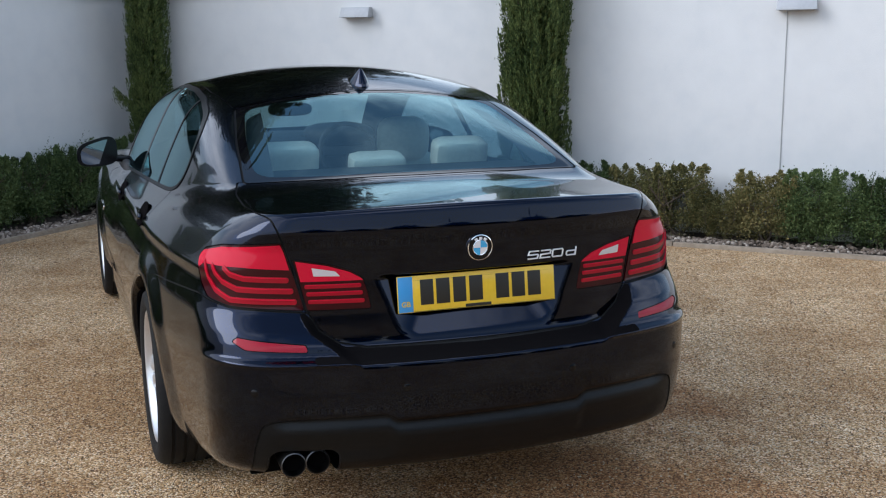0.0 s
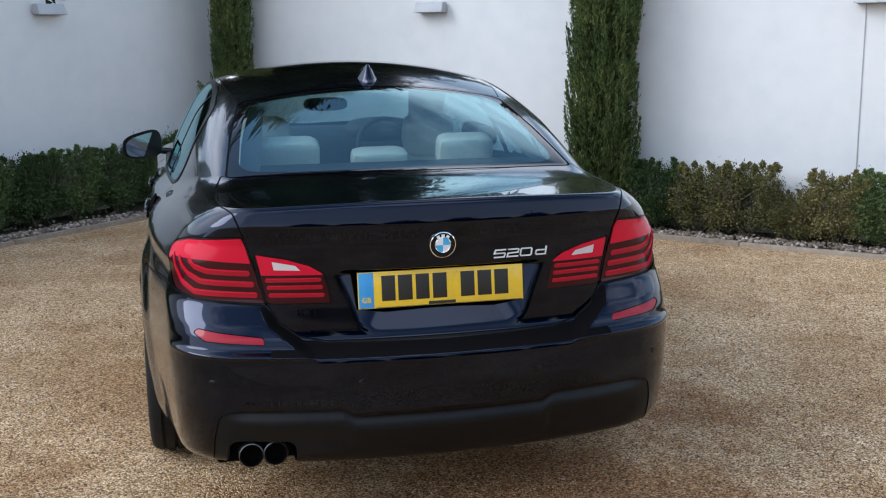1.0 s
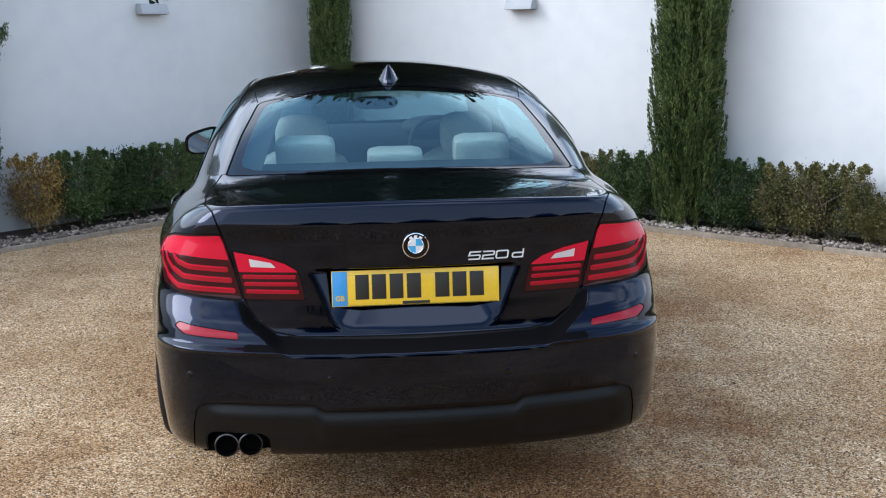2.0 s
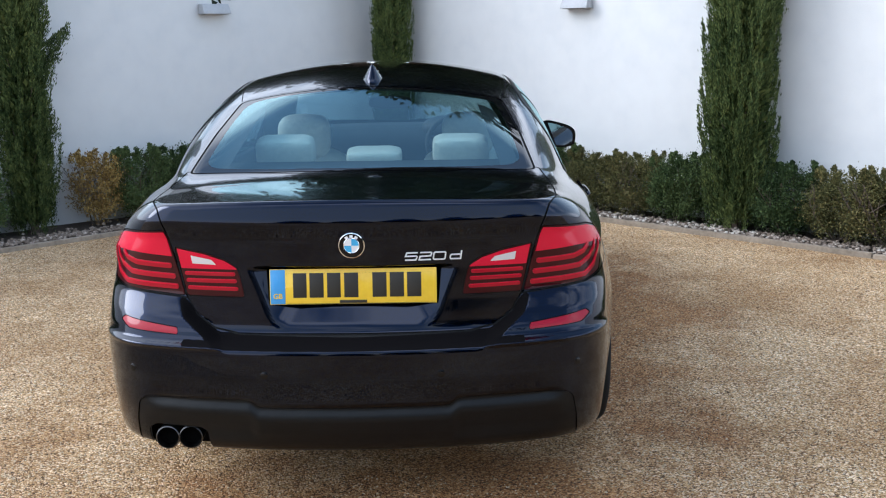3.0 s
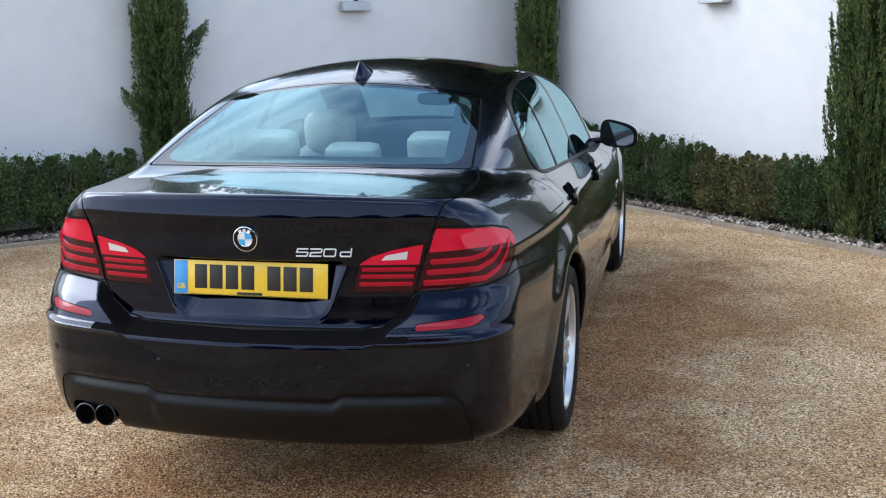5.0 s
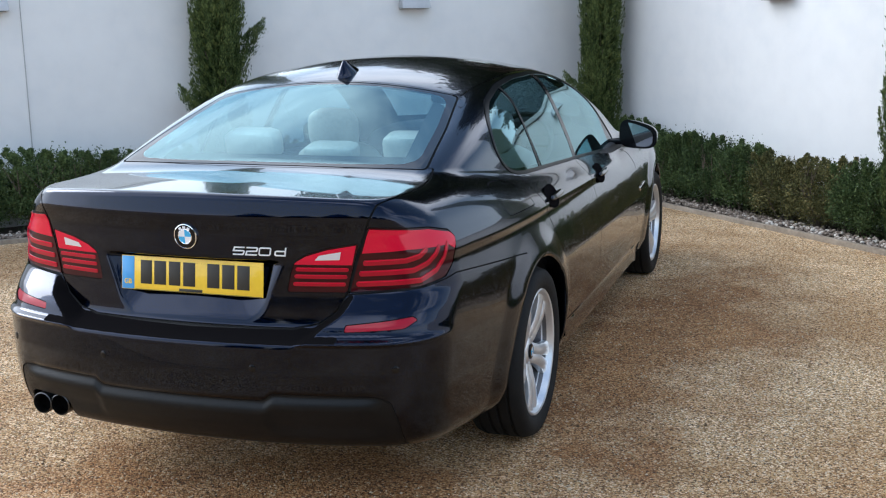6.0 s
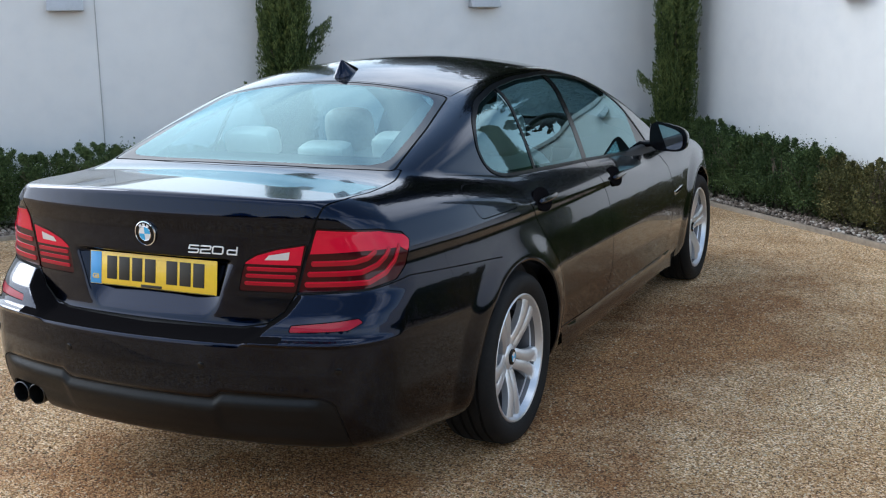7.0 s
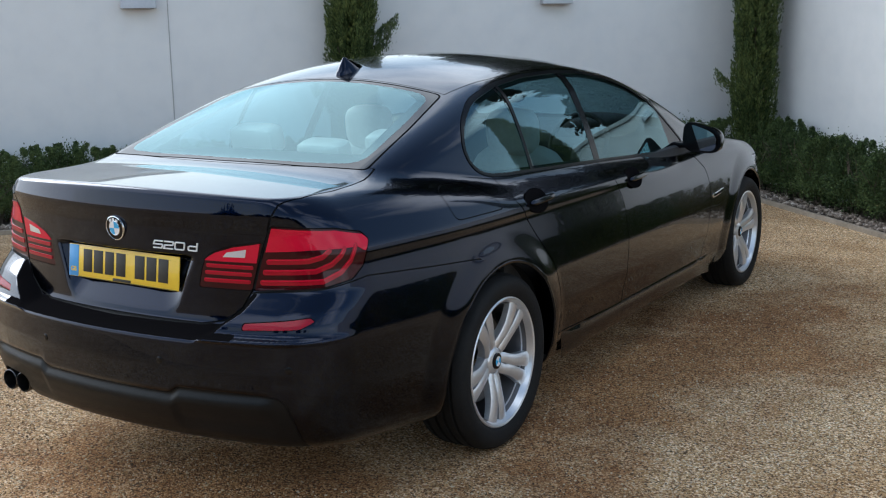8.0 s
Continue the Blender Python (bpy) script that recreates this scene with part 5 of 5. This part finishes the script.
bed_l = bed("bed_west", WALL_C, ALONG_L, INTO_L, 10.5, DEPTH_L)
bed_r = bed("bed_east", WALL_C, ALONG_R, INTO_R, 12.5, DEPTH_R)

KERB_H, KERB_W = 0.036, 0.045
def edging(name, start, along, into, length, count):
    top = tagged(new(name), "low weathered timber-coloured edging between bed and gravel", "edging", kind="structure")
    piece = None
    step = length / count
    for i in range(count):
        if piece is None:
            bm = box((step - 0.006, KERB_W, KERB_H + 0.1), (0, 0, (KERB_H - 0.1) / 2), 0.008)
            ob = part("edging_board", bm, KERB, top)
            piece = ob.data
        else:
            ob = new("edging_board", piece)
            ob.parent = top
        ob.matrix_basis = bed_pose(along, into, start, step * (i + 0.5), -KERB_W / 2, random.uniform(-0.006, 0.004), random.uniform(-0.2, 0.2))


edging("kerb_west", KERB_C, ALONG_L, INTO_L, 10.2, 4)
edging("kerb_east", KERB_C, ALONG_R, INTO_R, 12.0, 5)


def pebble_verts(rng, size):
    """A rough stone of 20 faces."""
    bm = bmesh.new()
    bmesh.ops.create_icosphere(bm, subdivisions=1, radius=1)
    s = Vector((size * rng.uniform(0.8, 1.3), size * rng.uniform(0.7, 1.0), size * rng.uniform(0.45, 0.75)))
    off = Vector((rng.uniform(0, 50), rng.uniform(0, 50), 0))
    for v in bm.verts:
        k = 1 + 0.28 * noise.noise(v.co * 1.3 + off)
        v.co = Vector((v.co.x * s.x, v.co.y * s.y, v.co.z * s.z)) * k
    vs = np.array([v.co[:] for v in bm.verts])
    fs = np.array([[v.index for v in f.verts] for f in bm.faces])
    bm.free()
    return vs, fs


rng = random.Random(4)
stone_kinds = [pebble_verts(rng, 1.0) for _ in range(12)]


def scatter(name, spots, material, kinds, smooth=False):
    """Many stones in one mesh: spots are (x, y, z, size)."""
    vs, fs, base = [], [], 0
    for x, y, z, size in spots:
        v, f = kinds[rng.randrange(len(kinds))]
        a = rng.uniform(0, 6.28)
        c, s = math.cos(a) * size, math.sin(a) * size
        vs.append(np.stack((v[:, 0] * c - v[:, 1] * s + x, v[:, 0] * s + v[:, 1] * c + y, v[:, 2] * size + z), 1))
        fs.append(f + base)
        base += len(v)
    return mesh_object(name, np.concatenate(vs), np.concatenate(fs), material, None, "", smooth)


near_spots, far_spots = [], []
for along, into, length, depth in ((ALONG_L, INTO_L, 9.5, DEPTH_L), (ALONG_R, INTO_R, 11.5, DEPTH_R)):
    for k in range(int(length * 330)):
        s, o = rng.uniform(0.3, length), depth - KERB_W - 0.02 - (rng.uniform(0, 0.20) if rng.random() < 0.7 else abs(rng.gauss(0, 0.2)))
        if o < 0.1:
            continue
        p = WALL_C + along * s + into * o
        spot = (p.x, p.y, 0.026 + rng.uniform(0, 0.014), rng.uniform(0.009, 0.021))
        (near_spots if along is ALONG_R and 3.0 < s < 4.6 and len(near_spots) < 290 else far_spots).append(spot)
tagged(scatter("pebbles", far_spots, PEBBLE, stone_kinds), "pale grey and white pebbles strewn along the edging", "pebbles", kind="stuff")


# ---- plants ----
def leaves(count, place, size, rng, spread=0.9, slim=0.33):
    """Small folded leaves, each a diamond of two faces; place() gives a point and an outward direction."""
    vs, fs = np.empty((count * 4, 3)), np.empty((count * 2, 3), int)
    for i in range(count):
        p, out = place()
        d = (Vector(out) + Vector((rng.gauss(0, spread), rng.gauss(0, spread), rng.gauss(0, spread)))).normalized()
        side = d.cross(Vector((rng.gauss(0, 1), rng.gauss(0, 1), rng.gauss(0, 1)))).normalized()
        fold = d.cross(side)
        L = size * rng.uniform(0.6, 1.35)
        W = L * slim
        p = Vector(p)
        mid = p + d * L * 0.5
        vs[i * 4] = p
        vs[i * 4 + 1] = mid + side * W + fold * W * 0.35
        vs[i * 4 + 2] = p + d * L
        vs[i * 4 + 3] = mid - side * W + fold * W * 0.35
        fs[i * 2] = (i * 4, i * 4 + 1, i * 4 + 2)
        fs[i * 2 + 1] = (i * 4, i * 4 + 2, i * 4 + 3)
    return vs, fs


def make_shrub(seed, leaf, label, w=0.56, d=0.5, h=0.56, count=27000):
    """A clipped bush: short stems, twigs and a boxy crown of small leaves with gaps and loose tips."""
    r = random.Random(seed)
    t = thing("hedge_shrub", label, "shrub", "hedge along the wall")
    limbs = []
    tips = []
    for _ in range(9):
        foot = Vector((r.uniform(-0.1, 0.1) * w, r.uniform(-0.12, 0.12) * d, -0.02))
        knee = Vector((r.uniform(-0.42, 0.42) * w, r.uniform(-0.4, 0.4) * d, h * r.uniform(0.35, 0.6)))
        limbs.append((foot, knee, 0.009, 0.005))
        for _ in range(3):
            tip = knee + Vector((r.gauss(0, 0.1), r.gauss(0, 0.08), h * r.uniform(0.25, 0.5)))
            limbs.append((knee, tip, 0.005, 0.002))
    part("stem", stems(limbs, 4), BARK, t)
    clumps = []
    for _ in range(120):
        u = Vector((r.uniform(-1, 1), r.uniform(-1, 1), r.uniform(-1, 1)))
        k = max(abs(u.x) ** 3 + abs(u.y) ** 3 + abs(u.z) ** 3, 1e-6) ** (1 / 3)
        u = u / k * r.uniform(0.62, 1.0)
        low = max(0.0, -u.z - 0.55) * 0.7
        clumps.append((Vector((u.x * w / 2 * (1 - low), u.y * d / 2 * (1 - low), h * (0.56 + 0.42 * u.z))), r.uniform(0.045, 0.095)))
    for _ in range(15):
        x, y, top = r.uniform(-0.44, 0.44) * w, r.uniform(-0.42, 0.42) * d, h * r.uniform(0.98, 1.13)
        for k in range(2):
            clumps.append((Vector((x + r.gauss(0, 0.008), y, top - 0.03 * k)), 0.014 + 0.008 * k))
    mid = Vector((0, 0, h * 0.5))

    def place():
        c, rad = clumps[r.randrange(len(clumps))]
        off = Vector((r.gauss(0, 1), r.gauss(0, 1), r.gauss(0, 1.1))) * rad * 0.55
        out = (c - mid).normalized() * 0.7 + Vector((0, 0, 0.5))
        return c + off, out

    vs, fs = leaves(count, place, 0.0175, r)
    mesh_object("foliage", vs, fs, leaf, t, "", False)
    return t


def make_cypress(seed, label, h=3.6, rad=0.33, twigs=(), count=64000, base=0.08):
    """A narrow upright conifer: trunk, steep limbs and feathery upright sprays."""
    r = random.Random(seed)
    t = thing("cypress_tree", label, "tree", "upright conifers along the wall")
    limbs = [((0, 0, -0.05), (0.01, 0, 0.9), 0.035, 0.028), ((0.01, 0, 0.9), (0, 0.01, h * 0.95), 0.028, 0.006)]
    for _ in range(46):
        z = r.uniform(0.2, h * 0.85)
        a = r.uniform(0, 6.28)
        k = rad * 0.75
        limbs.append(((0, 0, z), (k * math.cos(a), k * math.sin(a), z + r.uniform(0.2, 0.4)), 0.008, 0.003))
    part("trunk", stems(limbs, 5), BARK, t)
    # steep ribs of foliage stand side by side round the trunk, with dark furrows between them
    ribs = [(6.283 * (k + r.uniform(-0.3, 0.3)) / 13, r.uniform(0.84, 1.08), r.uniform(-0.25, 0.25)) for k in range(13)]
    sprays = []
    for _ in range(1900):
        z = base + (h - base) * r.random() ** 0.95
        u = (z - base) / (h - base)
        prof = rad * min(1.0, 0.74 + 2.0 * u) * (1 - max(0, u - 0.55) / 0.45 * 0.8)
        a0, reach, twist = ribs[r.randrange(13)]
        a = a0 + twist * z * 0.5 + r.gauss(0, 0.15)
        q = prof * reach * (1 - 0.75 * r.random() ** 2) * (1 + 0.06 * math.sin(9 * z + 5 * a0))
        sprays.append((Vector((q * math.cos(a), q * math.sin(a), z)), r.uniform(0.022, 0.050), r.uniform(0.14, 0.28)))
    for x, y, z, n in twigs:
        for k in range(n):
            u = k / max(1, n - 1)
            sprays += [(Vector((x * (0.55 + 0.45 * u), y * (0.55 + 0.45 * u), z - 0.1 + 0.12 * u)), 0.06, 0.13)] * 2

    def place():
        c, wid, tall = sprays[r.randrange(len(sprays))]
        k = r.random()
        out = Vector((c.x, c.y, 0)).normalized()
        p = c + Vector((r.gauss(0, wid * 0.42 * (1.1 - k)), r.gauss(0, wid * 0.42 * (1.1 - k)), tall * (k - 0.5))) + out * 0.03 * k
        return p, out * 0.4 + Vector((0, 0, 1.1))

    def inside():
        z = base + (h - base) * r.random()
        u = (z - base) / (h - base)
        q = rad * min(1.0, 0.74 + 2.0 * u) * (1 - max(0, u - 0.55) / 0.45 * 0.8) * r.uniform(0.1, 0.72)
        a = r.uniform(0, 6.283)
        return Vector((q * math.cos(a), q * math.sin(a), z)), Vector((math.cos(a), math.sin(a), 1.2))

    vs, fs = leaves(count, place, 0.025, r, 0.26, 0.15)
    vi, fi = leaves(count // 7, inside, 0.062, r, 0.35, 0.24)
    vs, fs = np.concatenate((vs, vi)), np.concatenate((fs, fi + len(vs)))
    mesh_object("foliage", vs, fs, LEAF_CYPRESS, t, "", False)
    return t


shrub_kinds = {
    "green": [make_shrub(s, LEAF_BOX, "clipped dark green box shrub in the hedge by the wall") for s in (1, 2, 3)],
    "olive": [make_shrub(s, LEAF_OLIVE, "olive-green shrub with browning leaves in the hedge", count=21000) for s in (4, 5)],
    "gold": [make_shrub(6, LEAF_GOLD, "dried golden-yellow shrub in the green hedge", w=0.38, count=9000)],
}
HEDGE_L = [(0.75, "green", 1), (1.2, "green", .98), (1.7, "green", .95), (2.15, "green", .97), (2.6, "green", .95), (3.05, "green", .97), (3.48, "gold", .95), (4.55, "green", .92), (5.0, "green", .96), (5.5, "green", .98), (6.0, "green", .94), (6.5, "green", .95), (7.0, "green", .93), (7.5, "green", .95), (8.0, "green", .96), (8.5, "green", .95)]
HEDGE_R = [(0.7, "green", 1), (1.15, "green", .99), (1.6, "green", .97), (2.05, "green", .94), (2.5, "green", .88), (2.95, "olive", .85), (3.37, "olive", .84), (3.80, "green", .86), (4.74, "green", .85), (5.16, "olive", .84), (5.5, "olive", .86), (5.84, "olive", .55), (6.15, "olive", .86), (6.5, "green", .87), (6.97, "green", .84), (7.4, "olive", .88), (7.8, "green", .9), (8.2, "green", .9), (8.6, "olive", .9), (9.0, "green", .9), (9.5, "green", .9)]
used_kinds = set()
for along, into, plan, depth in ((ALONG_L, INTO_L, HEDGE_L, DEPTH_L), (ALONG_R, INTO_R, HEDGE_R, DEPTH_R)):
    for s, kind, size in plan:
        src = shrub_kinds[kind][rng.randrange(len(shrub_kinds[kind]))]
        m = bed_pose(along, into, WALL_C, s, 0.25, 0.02, rng.choice((0, 180)) + rng.uniform(-8, 8)) @ Matrix.Diagonal((size * rng.uniform(0.95, 1.08), 0.84, size * rng.uniform(0.95, 1.04), 1))
        if src in used_kinds:
            ob = copy_thing(src, m)
        else:
            ob = src
            used_kinds.add(src)
        ob.matrix_basis = m

tree_a = make_cypress(11, "upright dark green conifer with loose side twigs against the wall", rad=0.20, twigs=((-0.36, 0.05, 1.55, 9), (-0.30, 0.0, 1.40, 7), (0.34, 0.08, 1.02, 9), (0.28, 0.1, 0.92, 6)), count=100000)
tree_a.matrix_basis = bed_pose(ALONG_L, INTO_L, WALL_C, 4.02, 0.22, 0.02)
tree_b = make_cypress(12, "dark upright conifer in the shaded corner of the walls", rad=0.175, twigs=((-0.3, -0.1, 1.02, 8), (0.25, -0.1, 0.6, 6)), count=90000)
tree_b.matrix_basis = pose(-0.20, 7.915, 0.02)
tree_c = make_cypress(13, "dense upright green conifer against the white wall", rad=0.262, count=190000)
tree_c.matrix_basis = bed_pose(ALONG_R, INTO_R, WALL_C, 4.32, 0.28, 0.02)


# ---- tall evergreens behind the walls and round the court ----
def make_evergreen(seed, label, h=5.2, rad=1.9, count=26000, low=0.28):
    r = random.Random(seed)
    t = thing("evergreen_tree", label, "tree", "evergreens beyond the walls")
    limbs = [((0, 0, -0.1), (0.05, 0.02, h * 0.45), 0.16, 0.10), ((0.05, 0.02, h * 0.45), (0, 0, h * 0.9), 0.10, 0.03)]
    clumps = []
    for _ in range(90):
        u = r.random() ** 0.8
        z = h * (low + (1 - low) * u)
        a = r.uniform(0, 6.28)
        q = rad * (1.0 - 0.75 * u ** 1.6) * r.uniform(0.45, 1.05)
        c = Vector((q * math.cos(a), q * math.sin(a), z))
        clumps.append((c, r.uniform(0.22, 0.5)))
        if r.random() < 0.5:
            limbs.append((Vector((0, 0, z * 0.8)), c, 0.045, 0.012))
    part("trunk", stems(limbs, 6), BARK, t)

    def place():
        c, s = clumps[r.randrange(len(clumps))]
        off = Vector((r.gauss(0, 1), r.gauss(0, 1), r.gauss(0, 0.8))) * s * 0.6
        return c + off, Vector((c.x, c.y, 0)).normalized() * 0.5 + Vector((0, 0, 0.3))

    vs, fs = leaves(count, place, 0.19, r)
    mesh_object("crown", vs, fs, LEAF_DARK, t, "", False)
    return t


ever = [make_evergreen(31, "dark evergreen tree rising behind the courtyard wall", 6.4, 1.35), make_evergreen(32, "broad dark evergreen tree behind the courtyard wall", 6.8, 1.5),
        make_evergreen(33, "dark evergreen leaning over the wall corner, added to shade it", 6.0, 1.7, low=0.48)]
placed = set()
# both trees of kind 2 are added out of view to darken the wall corner
for k, x, y, spin, size in ((0, 0.1, 11.3, 20, 1.55), (1, 1.4, 11.8, 80, 1.45), (2, -0.62, 9.05, 140, 1.0), (2, -2.6, 8.1, 250, 0.62), (0, 2.5, 10.8, 300, 0.68),
                            (0, -2.5, -8.7, 134, 0.56), (1, -0.8, -9.7, 201, 0.52), (0, 1.0, -9.2, 268, 0.60), (1, 2.8, -8.7, 335, 0.56), (0, 4.5, -9.7, 42, 0.52), (1, 6.2, -9.2, 109, 0.60), (0, 8.0, -8.7, 176, 0.56), (1, 9.8, -9.7, 243, 0.52)):
    m = pose(x, y, 0 if y > 0 else -0.75, 0, 0, spin) @ Matrix.Scale(size, 4)
    ob = ever[k]
    if k in placed:
        ob = copy_thing(ob, m)
    placed.add(k)
    ob.matrix_basis = m


# ---- loose gravel over the drive, and pebbles by the edging ----
def loose_gravel():
    r = np.random.default_rng(9)
    v, f = [], []
    tri = np.array([(0, 2, 4), (2, 1, 4), (1, 3, 4), (3, 0, 4), (2, 0, 5), (1, 2, 5), (3, 1, 5), (0, 3, 5)])
    base = np.array([(1, 0, 0), (-1, 0, 0), (0, 1, 0), (0, -1, 0), (0, 0, 1), (0, 0, -1.0)])
    n = 115000
    # densest close to the path of the walk, thinning towards the beds
    x, y = r.uniform(-3.6, 4.6, n), -1.9 + 8.6 * r.random(n) ** 1.5
    keep = (y - x < KERB_L - 0.1) & (x + y < KERB_R - 0.1)
    keep &= ~((np.abs(x) < 0.75) & (y > 0.5) & (y < 4.6))
    x, y = x[keep], y[keep]
    n = len(x)
    size = r.uniform(0.0024, 0.0058, n) * (1 + 0.5 * (r.random(n) < 0.05))
    a = r.uniform(0, 6.28, n)
    shape = base[None] * r.uniform(0.6, 1.25, (n, 6, 1)) * size[:, None, None]
    shape[:, :, 2] *= 0.7
    c, s = np.cos(a)[:, None], np.sin(a)[:, None]
    px = shape[:, :, 0] * c - shape[:, :, 1] * s + x[:, None]
    py = shape[:, :, 0] * s + shape[:, :, 1] * c + y[:, None]
    pz = shape[:, :, 2] + size[:, None] * 0.25
    v = np.stack((px, py, pz), 2).reshape(-1, 3)
    f = (tri[None] + 6 * np.arange(n)[:, None, None]).reshape(-1, 3)
    me = bpy.data.meshes.new("loose_gravel")
    me.from_pydata(v.tolist(), [], f.tolist())
    me.materials.append(STONE)
    return tagged(new("loose_gravel", me), "loose golden and grey gravel stones on the drive", "gravel", kind="stuff")


loose_gravel()

pebble_meshes = []
for v, f in stone_kinds:
    me = bpy.data.meshes.new("pebble")
    me.from_pydata(v.tolist(), [], f.tolist())
    me.materials.append(PEBBLE)
    pebble_meshes.append(me)
for x, y, z, size in near_spots:
    ob = new("pebble", pebble_meshes[rng.randrange(len(pebble_meshes))])
    ob.parent = bed_r
    ob.matrix_basis = bed_r.matrix_world.inverted() @ pose(x, y, z, 0, 0, rng.uniform(0, 360)) @ Matrix.Scale(size, 4)
